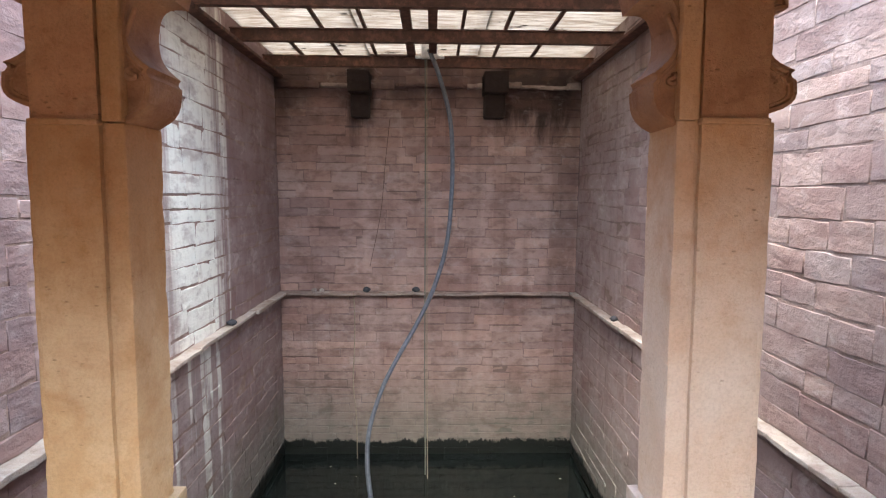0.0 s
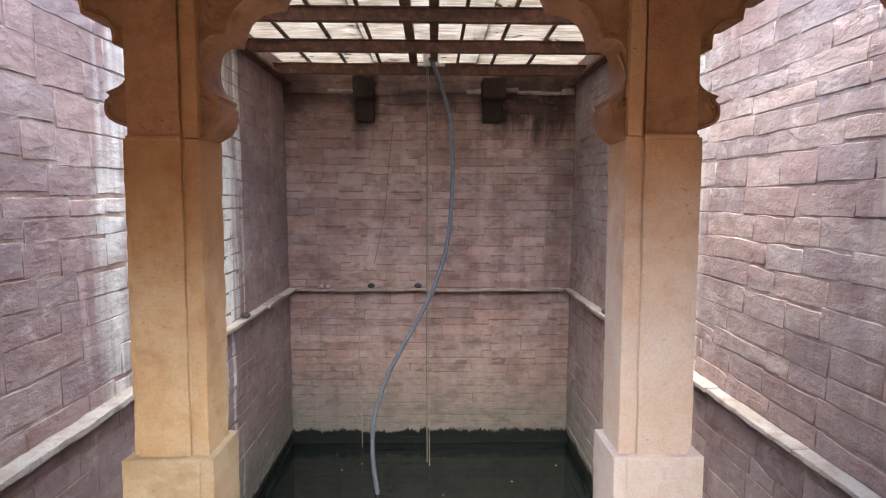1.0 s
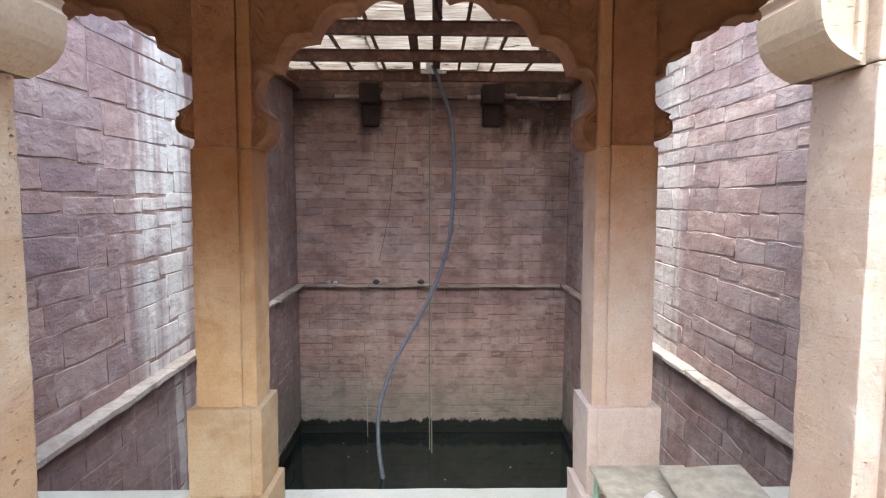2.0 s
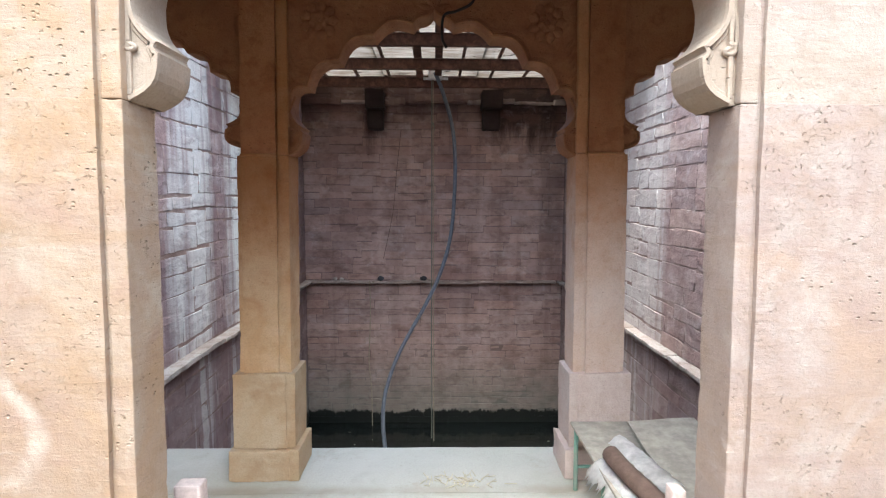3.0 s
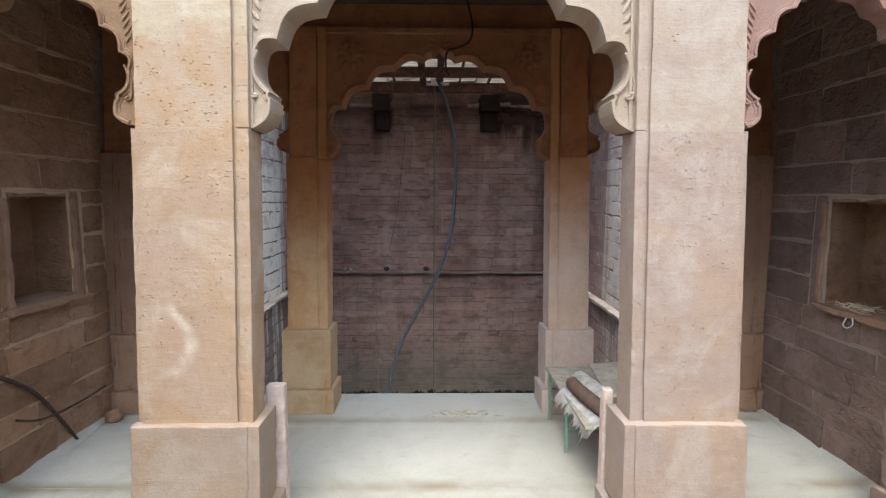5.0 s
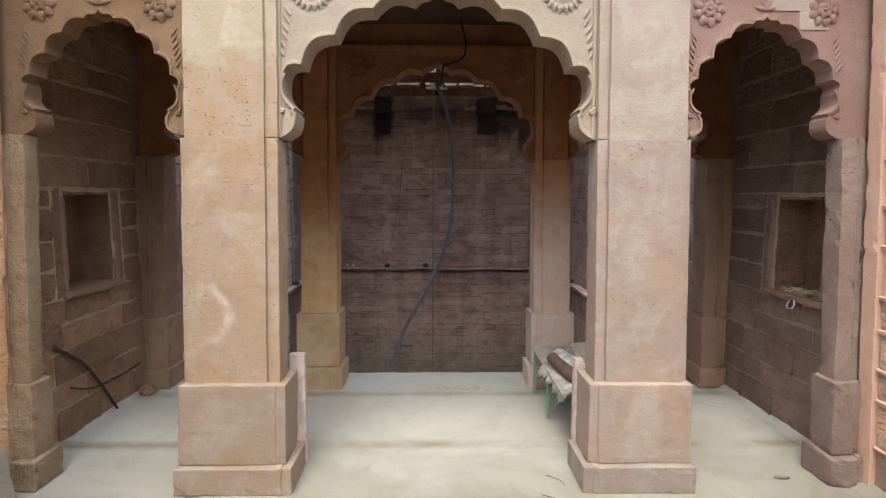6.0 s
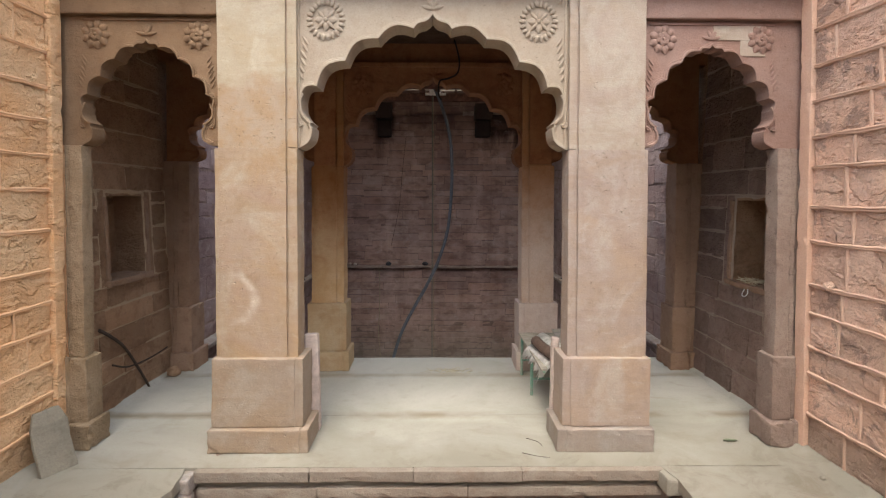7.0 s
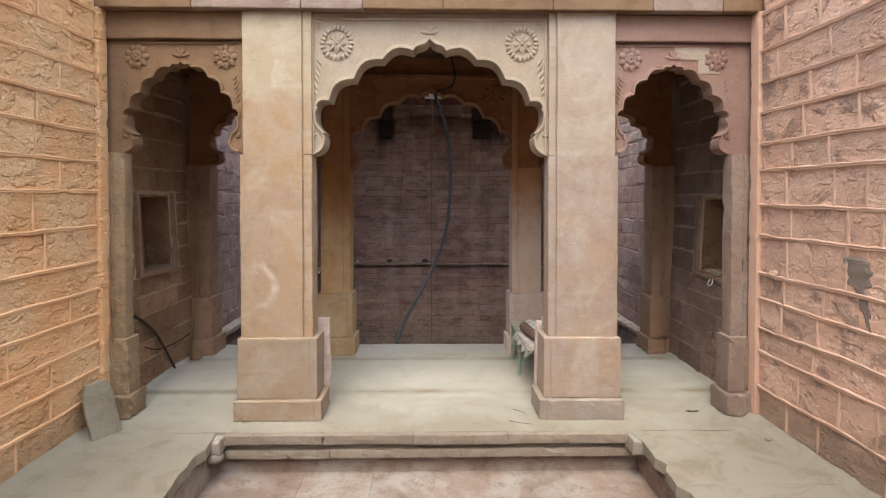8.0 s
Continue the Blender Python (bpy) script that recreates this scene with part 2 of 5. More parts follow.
def dusty_floor(name):
    """Stone slabs under a film of pale grey dust, with dirt lines at the slab joints."""
    n = Nodes(name)
    big, mid, fine = n.noise(0.8, 6, 0.62, distort=0.7), n.noise(4.2, 7, 0.68, distort=0.3), n.noise(85, 3, 0.7)
    c = n.mix(n.ramp(big, 0.3, 0.68), (0.41, 0.4, 0.34), (0.5, 0.49, 0.435))
    c = n.mix(n.ramp(mid, 0.5, 0.78, 0, 0.32), c, (0.27, 0.235, 0.18))
    c = n.mix(n.ramp(n.noise(2.1, 6, 0.7, n.stretch(1.0, 1.7, 1), 0.9), 0.57, 0.72, 0, 0.4), c, (0.33, 0.27, 0.2))
    c = n.mix(n.ramp(n.noise(9.0, 5, 0.7, None, 0.6), 0.62, 0.75, 0, 0.35), c, (0.5, 0.49, 0.45))
    red = n.math("MULTIPLY", n.ramp(n.axis("Y"), 0.45, 0.9, 1.0, 0.0), n.ramp(n.noise(1.7, 6, 0.7), 0.5, 0.7, 0, 0.25))
    c = n.mix(red, c, (0.36, 0.25, 0.19))
    soil = n.math("ADD", n.axis("Y"), n.math("MULTIPLY", n.math("SUBTRACT", big, 0.5), 1.4))
    c = n.mix(n.ramp(soil, 0.0, 1.7, 0.8, 0.0), c, (0.185, 0.165, 0.128))
    c = n.mix(n.math("MULTIPLY", n.ramp(soil, 0.0, 0.9, 1.0, 0.0), n.ramp(n.noise(3.1, 7, 0.72, None, 0.7), 0.48, 0.64, 0, 0.6)), c, (0.17, 0.14, 0.1))
    y = n.math("ADD", n.axis("Y"), n.math("MULTIPLY", n.math("SUBTRACT", mid, 0.5), 0.1))
    for at, deep in ((1.2, 0.75), (2.2, 0.6)):
        line = n.math("SUBTRACT", 1.0, n.ramp(n.math("ABSOLUTE", n.math("SUBTRACT", y, at)), 0.0, 0.11))
        c = n.mix(n.math("MULTIPLY", line, n.ramp(n.noise(1.2, 4, 0.6), 0.36, 0.62, 0.08, deep)), c, (0.23, 0.185, 0.11))
    c = n.mix(n.ramp(n.noise(31.0, 5, 0.75, None, 0.3), 0.56, 0.7, 0, 0.3), c, (0.24, 0.21, 0.165))
    c = n.mix(n.ramp(fine, 0.35, 0.7, 0, 0.24), c, (0.26, 0.24, 0.2))
    n.bump(n.math("ADD", mid, n.math("MULTIPLY", fine, 0.3)), 0.8, 0.006)
    return n.done(c, 0.93)


def dressed(name, base, warm, pale, rose, ring=None, worn=None):
    """Dressed pillar stone: large patches of several tones, thin veins, scuffs, chips; worn = heights of a pitted brown belt."""
    n = Nodes(name)
    mid, fine = n.noise(7.0, 6, 0.66), n.noise(110, 3, 0.7)
    c = n.mix(n.ramp(n.noise(1.15, 7, 0.66, n.stretch(1, 1, 1.3), 0.5), 0.38, 0.64), base, warm)
    c = n.mix(n.ramp(n.noise(1.9, 6, 0.66, n.stretch(1.2, 1, 0.9), 0.9), 0.46, 0.68, 0.0, 0.75), c, pale)
    c = n.mix(n.ramp(n.noise(2.2, 6, 0.66, n.stretch(0.8, 1, 1.5), 0.6), 0.5, 0.72, 0.0, 0.6), c, rose)
    tilt = n.t.nodes.new("ShaderNodeMapping")
    n.put(tilt.inputs["Vector"], n.where)
    tilt.inputs["Rotation"].default_value = (0.0, 0.7, 0.0)
    tilt.inputs["Scale"].default_value = (0.5, 1.0, 3.2)
    c = n.mix(n.ramp(n.noise(2.6, 5, 0.6, tilt.outputs[0], 0.8), 0.52, 0.7, 0.0, 0.5), c, scaled(warm, 0.9))
    c = n.mix(n.ramp(n.noise(5.5, 6, 0.7, n.stretch(0.6, 0.6, 1.2), 0.4), 0.58, 0.68, 0.0, 0.4), c, scaled(pale, 1.05))
    c = n.mix(n.ramp(n.noise(3.3, 6, 0.7, n.stretch(1.4, 1, 0.4), 0.3), 0.57, 0.75, 0.0, 0.4), c, scaled(rose, 0.82))
    vein = n.noise(1.3, 4, 0.6, n.stretch(1, 1, 0.8), 1.4)
    line = n.ramp(n.math("ABSOLUTE", n.math("SUBTRACT", vein, 0.52)), 0.0, 0.03, 0.16, 0.0)
    c = n.mix(line, c, scaled(rose, 0.85))
    scuff = n.noise(26.0, 5, 0.7, n.stretch(0.3, 0.3, 1.5), 0.5)
    c = n.mix(n.ramp(scuff, 0.56, 0.74, 0.0, 0.35), c, scaled(pale, 1.12))
    c = n.mix(n.ramp(mid, 0.52, 0.72, 0.0, 0.5), c, scaled(warm, 0.78))
    chip = n.math("MULTIPLY", n.ramp(n.voronoi(11.0), 0.05, 0.1, 1.0, 0.0), n.ramp(n.noise(4.1, 3), 0.55, 0.6))
    c = n.mix(n.math("MULTIPLY", chip, 0.2), c, (0.6, 0.55, 0.48))
    gate = n.ramp(n.noise(2.3, 4, 0.6), 0.56, 0.68)
    if worn:
        zz = n.math("ADD", n.axis("Z"), n.math("MULTIPLY", n.math("SUBTRACT", n.noise(3.0, 5, 0.7), 0.5), 0.5))
        belt = n.math("MULTIPLY", n.ramp(zz, worn[0], worn[0] + 0.12), n.ramp(zz, worn[1] - 0.12, worn[1], 1.0, 0.0))
        c = n.mix(n.math("MULTIPLY", belt, 0.8), c, n.mix(n.ramp(mid, 0.4, 0.6), (0.38, 0.29, 0.212), (0.37, 0.25, 0.15)))
        gate = n.math("MAXIMUM", gate, belt)
    pit = n.math("MULTIPLY", n.ramp(n.voronoi(38.0, n.stretch(0.8, 0.8, 1.25)), 0.1, 0.26, 1.0, 0.0), gate)
    pit = n.math("MULTIPLY", pit, n.ramp(n.noise(14.0, 2), 0.45, 0.6))
    c = n.mix(n.math("MULTIPLY", pit, 0.3), c, scaled(warm, 0.55))
    c = n.mix(n.ramp(fine, 0.4, 0.7, 0.0, 0.2), c, scaled(base, 0.6))
    pore = n.math("MULTIPLY", n.ramp(n.noise(46.0, 4, 0.75, n.stretch(0.9, 0.9, 1.1)), 0.59, 0.7), n.ramp(n.noise(3.7, 4, 0.65), 0.42, 0.62, 0.15, 1.0))
    c = n.mix(n.math("MULTIPLY", pore, 0.36), c, scaled(warm, 0.55))
    if ring:
        dx, dz = n.math("SUBTRACT", n.axis("X"), ring[0]), n.math("SUBTRACT", n.axis("Z"), ring[1])
        d = n.math("SQRT", n.math("ADD", n.math("MULTIPLY", dx, dx), n.math("MULTIPLY", dz, dz)))
        d = n.math("ABSOLUTE", n.math("SUBTRACT", n.math("ADD", d, n.math("MULTIPLY", n.math("SUBTRACT", mid, 0.5), 0.07)), ring[2]))
        mark = n.math("MULTIPLY", n.ramp(d, 0.0, 0.05, 1.0, 0.0), n.ramp(dx, -0.02, 0.13))
        c = n.mix(n.math("MULTIPLY", mark, n.ramp(n.noise(12, 4), 0.35, 0.65, 0.12, 0.45)), c, (0.66, 0.6, 0.52))
    h = n.math("ADD", n.math("MULTIPLY", mid, 0.9), n.math("ADD", n.math("MULTIPLY", fine, 0.14), n.math("MULTIPLY", scuff, 0.3)))
    h = n.math("SUBTRACT", h, n.math("ADD", n.math("ADD", n.math("MULTIPLY", pit, 0.9), n.math("MULTIPLY", pore, 0.35)), n.math("MULTIPLY", chip, 0.6)))
    n.bump(h, 1.0, 0.01)
    return n.done(c, n.ramp(mid, 0.3, 0.8, 0.78, 0.95))


M_PIL_L = dressed("cream_sandstone", (0.378, 0.293, 0.22), (0.378, 0.261, 0.153), (0.441, 0.383, 0.302), (0.342, 0.239, 0.185), (-1.345, 1.155, 0.185))
M_PIL_LU = dressed("pale_cream_sandstone", (0.423, 0.36, 0.261), (0.405, 0.315, 0.198), (0.495, 0.45, 0.356), (0.405, 0.315, 0.234), None, (2.0, 2.74))
M_PIL_R = dressed("pink_sandstone", (0.351, 0.284, 0.243), (0.378, 0.284, 0.211), (0.427, 0.383, 0.338), (0.302, 0.225, 0.196))
M_PIL_RU = dressed("pale_buff_sandstone", (0.387, 0.32, 0.261), (0.378, 0.302, 0.225), (0.436, 0.396, 0.333), (0.347, 0.27, 0.23))
M_BASE_R = dressed("grey_sandstone", (0.288, 0.248, 0.221), (0.306, 0.248, 0.198), (0.351, 0.324, 0.293), (0.252, 0.205, 0.18))
M_BASE_L = dressed("dusty_buff_sandstone", (0.32, 0.258, 0.205), (0.33, 0.245, 0.17), (0.375, 0.325, 0.268), (0.29, 0.215, 0.17))
M_IN_RLOW = sandstone("dusty_pink_sandstone", (0.56, 0.46, 0.4), (0.64, 0.56, 0.51), (0.45, 0.34, 0.27), 0.06, 0.006, 1, 0.3, 0.4)
M_IN_LOW = sandstone("dusty_cream_sandstone", (0.5, 0.37, 0.22), (0.57, 0.46, 0.31), (0.4, 0.25, 0.125), 0.06, 0.006, 1, 0.3, 0.5)
# Both inner shafts carry the ochre tint and painted shade near the top.
M_IN_L = sandstone("ochre_sandstone", (0.6, 0.41, 0.22), (0.66, 0.5, 0.31), (0.5, 0.3, 0.13), 0.06, 0.006, 1, 0.3, 0.5, tint_and_shade=((0.55, 0.39, 0.29), 0.9, 2.2))
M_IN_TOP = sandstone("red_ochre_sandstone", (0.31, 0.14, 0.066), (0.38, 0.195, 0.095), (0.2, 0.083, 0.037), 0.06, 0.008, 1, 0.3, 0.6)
M_IN_R = sandstone("buff_sandstone", (0.6, 0.465, 0.365), (0.67, 0.57, 0.49), (0.52, 0.36, 0.24), 0.06, 0.006, 1, 0.3, 0.4, tint_and_shade=((0.66, 0.44, 0.26), 1.2, 2.4))
M_ARCH = sandstone("carved_cream_sandstone", (0.399, 0.328, 0.249), (0.441, 0.378, 0.299), (0.328, 0.249, 0.185), 0.05, 0.004, 1, 0.3, 0.3)
M_ARCH_SL = sandstone("carved_brown_sandstone", (0.221, 0.14, 0.0796), (0.257, 0.171, 0.104), (0.153, 0.0918, 0.0551), 0.05, 0.006, 1, 0.4, 0.5)
M_ARCH_SR = sandstone("carved_red_sandstone", (0.288, 0.18, 0.144), (0.317, 0.216, 0.18), (0.216, 0.13, 0.101), 0.05, 0.006, 1, 0.4, 0.4)
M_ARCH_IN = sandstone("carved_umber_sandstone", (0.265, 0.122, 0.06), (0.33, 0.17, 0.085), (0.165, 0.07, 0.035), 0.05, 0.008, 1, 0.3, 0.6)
M_PLAS_L = sandstone("grey_brown_sandstone", (0.31, 0.225, 0.138), (0.38, 0.285, 0.19), (0.2, 0.142, 0.088), 0.05, 0.018, 1, 0.9, 0.5)
M_PLAS_R = sandstone("mauve_sandstone", (0.3, 0.225, 0.185), (0.35, 0.275, 0.23), (0.212, 0.148, 0.12), 0.05, 0.014, 1, 0.6, 0.5)
M_ORANGE = sandstone("orange_washed_stone", (0.9, 0.52, 0.26), (0.9, 0.62, 0.37), (0.86, 0.5, 0.26), 0.08, 0.02, 1, 0.0, 0.15, 0.3, None, 0.0, (0.36, 0.25, 0.15), crack=1.0)
M_ORANGE_J = sandstone("orange_mortar", (0.82, 0.5, 0.28), (0.84, 0.55, 0.33), (0.72, 0.41, 0.21), 0.05, 0.006, 1, 0, 0.3)
M_RED = sandstone("red_washed_stone", (0.86, 0.56, 0.41), (0.88, 0.62, 0.48), (0.4, 0.28, 0.235), 0.2, 0.021, 1, 0.0, 0.35, 0.5, None, 0.7, (0.3, 0.235, 0.185), crack=1.0)
M_RED_J = sandstone("pink_mortar", (0.66, 0.44, 0.325), (0.7, 0.49, 0.375), (0.54, 0.34, 0.25), 0.05, 0.006, 1, 0, 0.3)
M_DARKPLAS = sandstone("porch_pilaster_stone", (0.34, 0.22, 0.145), (0.4, 0.27, 0.19), (0.22, 0.13, 0.085), 0.06, 0.008, 1, 0.2, 0.5)
M_DARKSTONE = sandstone("porch_wall_stone", (0.41, 0.25, 0.15), (0.48, 0.32, 0.205), (0.23, 0.13, 0.078), 0.3, 0.018, 1, 0, 0.6, 0.6, crack=0.8)
M_DARKSTONE_E = sandstone("mauve_porch_wall_stone", (0.28, 0.195, 0.158), (0.34, 0.25, 0.21), (0.17, 0.11, 0.09), 0.3, 0.018, 1, 0, 0.6, 0.6, crack=0.8)
M_DARK_J = sandstone("porch_mortar", (0.54, 0.4, 0.265), (0.58, 0.45, 0.31), (0.4, 0.28, 0.18), 0.05, 0.006, 1, 0, 0.3)
M_DARK_JE = sandstone("grey_porch_mortar", (0.37, 0.3, 0.24), (0.42, 0.345, 0.28), (0.28, 0.21, 0.165), 0.05, 0.006, 1, 0, 0.3)
M_WELL_L = well_stone("well_stone_limed", (0.29, 0.2, 0.192), (0.365, 0.275, 0.258), (0.178, 0.113, 0.108), ((5.15, 5.9, 0.6), (6.75, 8.3, 1.0)))
M_WELL_R = well_stone("well_stone_pink", (0.31, 0.222, 0.205), (0.395, 0.312, 0.285), (0.2, 0.128, 0.118), ((5.9, 7.2, 0.38),))
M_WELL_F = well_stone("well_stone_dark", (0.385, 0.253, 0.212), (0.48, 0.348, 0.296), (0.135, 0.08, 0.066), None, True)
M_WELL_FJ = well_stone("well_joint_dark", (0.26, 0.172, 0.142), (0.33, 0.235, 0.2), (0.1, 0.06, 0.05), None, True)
M_WELL_J = well_stone("well_joint", (0.24, 0.17, 0.145), (0.32, 0.24, 0.21), (0.13, 0.085, 0.07))
M_LEDGE = sandstone("ledge_stone", (0.42, 0.35, 0.3), (0.56, 0.51, 0.46), (0.22, 0.15, 0.12), 0.15, 0.012, 1, 0, 0.5)
M_LEDGE_F = sandstone("dark_ledge_stone", (0.42, 0.33, 0.28), (0.52, 0.43, 0.37), (0.2, 0.14, 0.115), 0.15, 0.012, 1, 0, 0.5)
M_FLOOR = dusty_floor("dusty_floor_stone")
M_STEP = sandstone("step_stone", (0.252, 0.184, 0.149), (0.351, 0.324, 0.297), (0.144, 0.09, 0.063), 0.12, 0.008, 1, 0, 0.6)
M_LIP = sandstone("dusty_lip_stone", (0.252, 0.211, 0.171), (0.306, 0.27, 0.225), (0.198, 0.131, 0.0945), 0.08, 0.008, 1, 0, 0.5)
# Ceiling base colour is near black, darkened to keep the porch interior dim.
M_CEIL = sandstone("near_black_ceiling_stone", (0.07, 0.042, 0.03), (0.09, 0.058, 0.04), (0.06, 0.036, 0.024), 0.1, 0.01)
M_SOOT = sandstone("sooty_stone", (0.04, 0.028, 0.024), (0.06, 0.043, 0.036), (0.04, 0.03, 0.025), 0.1, 0.012)
M_RUST = plain("rusted_steel", (0.11, 0.06, 0.045), 0.75, 0.0, (0.2, 0.1, 0.07))
M_HOSE = plain("grey_blue_hose", (0.135, 0.15, 0.175), 0.45)
M_ROPE = plain("grey_green_rope", (0.2, 0.205, 0.16), 0.9)
M_CORD = plain("pale_cord", (0.34, 0.28, 0.2), 0.9)
M_WHITE = plain("white_plastic", (0.8, 0.8, 0.78), 0.4)
M_BLACK = plain("black_cable", (0.015, 0.013, 0.012), 0.5)
M_GREEN = plain("green_painted_steel", (0.2, 0.36, 0.28), 0.55, 0, (0.25, 0.3, 0.24))
M_BOARD = plain("grey_board", (0.38, 0.35, 0.29), 0.85)
M_MATTING = plain("white_torn_lining", (0.72, 0.7, 0.67), 0.95, 0, None, 0.01)
M_ROLL = plain("brown_rolled_mat", (0.13, 0.088, 0.068), 0.9, 0, None, 0.01)
M_MARBLE = plain("pale_pink_stone", (0.58, 0.48, 0.43), 0.8)
M_SLAB = sandstone("grey_slab_stone", (0.24, 0.215, 0.17), (0.29, 0.265, 0.21), (0.15, 0.13, 0.1), 0.05, 0.01, 1, 0, 0.6)
M_CEMENT = plain("grey_cement", (0.29, 0.245, 0.21), 0.9, 0, (0.22, 0.18, 0.15), 0.03)
M_BARK = plain("dry_dark_branch", (0.07, 0.05, 0.04), 0.9, 0, None, 0.006)
M_STRAW = plain("dry_straw", (0.52, 0.47, 0.33), 0.9)
M_LEAF = plain("fallen_green_leaf", (0.27, 0.31, 0.2), 0.85)
M_PIGEON = plain("pigeon_grey", (0.07, 0.07, 0.08), 0.8)


def water_material():
    n = Nodes("dark_well_water")
    n.bump(n.noise(6.0, 3, 0.5), 0.15, 0.01)
    return n.done((0.008, 0.011, 0.01), 0.06, 0.0, 0.5)


def sheet_material():
    """Weathered translucent sheeting, lit from above by the sky."""
    n = Nodes("weathered_translucent_sheet")
    lines = n.noise(4.0, 5, 0.7, n.stretch(0.35, 7.0, 1))
    dirt = n.ramp(n.noise(1.6, 5, 0.7, n.stretch(0.7, 1.6, 1), 0.6), 0.6, 0.68)
    c = n.mix(n.ramp(lines, 0.35, 0.65), (0.31, 0.26, 0.21), (0.56, 0.52, 0.465))
    c = n.mix(dirt, c, (0.06, 0.05, 0.04))
    trans = n.t.nodes.new("ShaderNodeBsdfTranslucent")
    n.put(trans.inputs["Color"], c)
    n.done(c, 0.8)
    both = n.t.nodes.new("ShaderNodeMixShader")
    both.inputs[0].default_value = 0.8
    n.t.links.new(n.bsdf.outputs[0], both.inputs[1])
    n.t.links.new(trans.outputs[0], both.inputs[2])
    n.t.links.new(both.outputs[0], n.t.nodes["Material Output"].inputs["Surface"])
    return n.mat


M_WATER, M_SHEET = water_material(), sheet_material()


# ---- mesh helpers ----
def link_mesh(name, bm, mat, parent=None, label="", smooth=False):
    me = bpy.data.meshes.new(name)
    bm.normal_update()
    bm.to_mesh(me)
    bm.free()
    if smooth:
        for p in me.polygons:
            p.use_smooth = True
    me.materials.append(mat)
    ob = new(name, me)
    if parent:
        ob.parent = parent
    if label:
        tagged(ob, label)
    return ob


def part(name, bm, mat, parent, label="", smooth=False):
    return link_mesh(name, bm, mat, parent, label, smooth)


def thing(name, label, category, group="", kind="", at=(0, 0, 0)):
    ob = new(name)
    ob.location = at
    return tagged(ob, label, category, group, kind)


def add_box(bm, x0, x1, y0, y1, z0, z1, bev=0.0, seg=2):
    r = bmesh.ops.create_cube(bm, size=1.0)
    vs = r["verts"]
    for v in vs:
        v.co = Vector((x0 + (v.co.x + 0.5) * (x1 - x0), y0 + (v.co.y + 0.5) * (y1 - y0), z0 + (v.co.z + 0.5) * (z1 - z0)))
    if bev:
        es = list({e for v in vs for e in v.link_edges})
        bmesh.ops.bevel(bm, geom=es, offset=bev, segments=seg, affect="EDGES", profile=0.6)
    return bm


def box(x0, x1, y0, y1, z0, z1, bev=0.0, seg=2):
    return add_box(bmesh.new(), x0, x1, y0, y1, z0, z1, bev, seg)


def rough_box(x0, x1, y0, y1, z0, z1, step=0.12, amount=0.008, bev=0.012, seed=0, chip=0.0):
    """A bevelled block cut into cells, its surface and edges worn by noise."""
    bm = box(x0, x1, y0, y1, z0, z1, bev, 2)
    for ax, lo, hi in ((0, x0, x1), (1, y0, y1), (2, z0, z1)):
        k = int((hi - lo) / step)
        for i in range(1, k + 1):
            at = lo + (hi - lo) * i / (k + 1)
            co, no = Vector((0, 0, 0)), Vector((0, 0, 0))
            co[ax], no[ax] = at, 1
            bmesh.ops.bisect_plane(bm, geom=bm.verts[:] + bm.edges[:] + bm.faces[:], plane_co=co, plane_no=no)
    mids = ((x0 + x1) / 2, (y0 + y1) / 2, (z0 + z1) / 2)
    halves = ((x1 - x0) / 2, (y1 - y0) / 2, (z1 - z0) / 2)
    for v in bm.verts:
        p = v.co * 3.1 + Vector((seed, seed * 1.7, 0))
        if chip:
            at = [i for i in range(3) if abs(v.co[i] - mids[i]) > halves[i] - bev * 1.2]
            if len(at) >= 2:
                bite = max(0.0, noise.noise(p * 5.3) - 0.12) * chip + max(0.0, noise.noise(p * 1.9 + Vector((7, 0, 0))) - 0.25) * chip
                for i in at:
                    v.co[i] += bite if v.co[i] < mids[i] else -bite
        v.co += Vector(noise.noise_vector(p)) * amount + Vector(noise.noise_vector(p * 4)) * amount * 0.5
    return bm


def tube(points, radius, sides=10, smooth_steps=6, taper=1.0):
    """A round tube along a smooth curve through the points."""
    pts = [Vector(p) for p in points]
    line = []
    for i in range(len(pts) - 1):
        p0, p1, p2, p3 = pts[max(i - 1, 0)], pts[i], pts[i + 1], pts[min(i + 2, len(pts) - 1)]
        for k in range(smooth_steps):
            t = k / smooth_steps
            line.append(0.5 * (2 * p1 + (p2 - p0) * t + (2 * p0 - 5 * p1 + 4 * p2 - p3) * t * t + (3 * p1 - p0 - 3 * p2 + p3) * t ** 3))
    line.append(pts[-1])
    bm = bmesh.new()
    rings = []
    for i, p in enumerate(line):
        d = (line[min(i + 1, len(line) - 1)] - line[max(i - 1, 0)]).normalized()
        a = d.cross(Vector((0.3, 0.9, 0.2))).normalized()
        b = d.cross(a)
        r = radius * (1 + (taper - 1) * i / (len(line) - 1))
        rings.append([bm.verts.new(p + r * (math.cos(6.2832 * s / sides) * a + math.sin(6.2832 * s / sides) * b)) for s in range(sides)])
    for u, w in zip(rings, rings[1:]):
        for s in range(sides):
            bm.faces.new((u[s], u[(s + 1) % sides], w[(s + 1) % sides], w[s]))
    bm.faces.new(rings[0][::-1])
    bm.faces.new(rings[-1])
    return bm


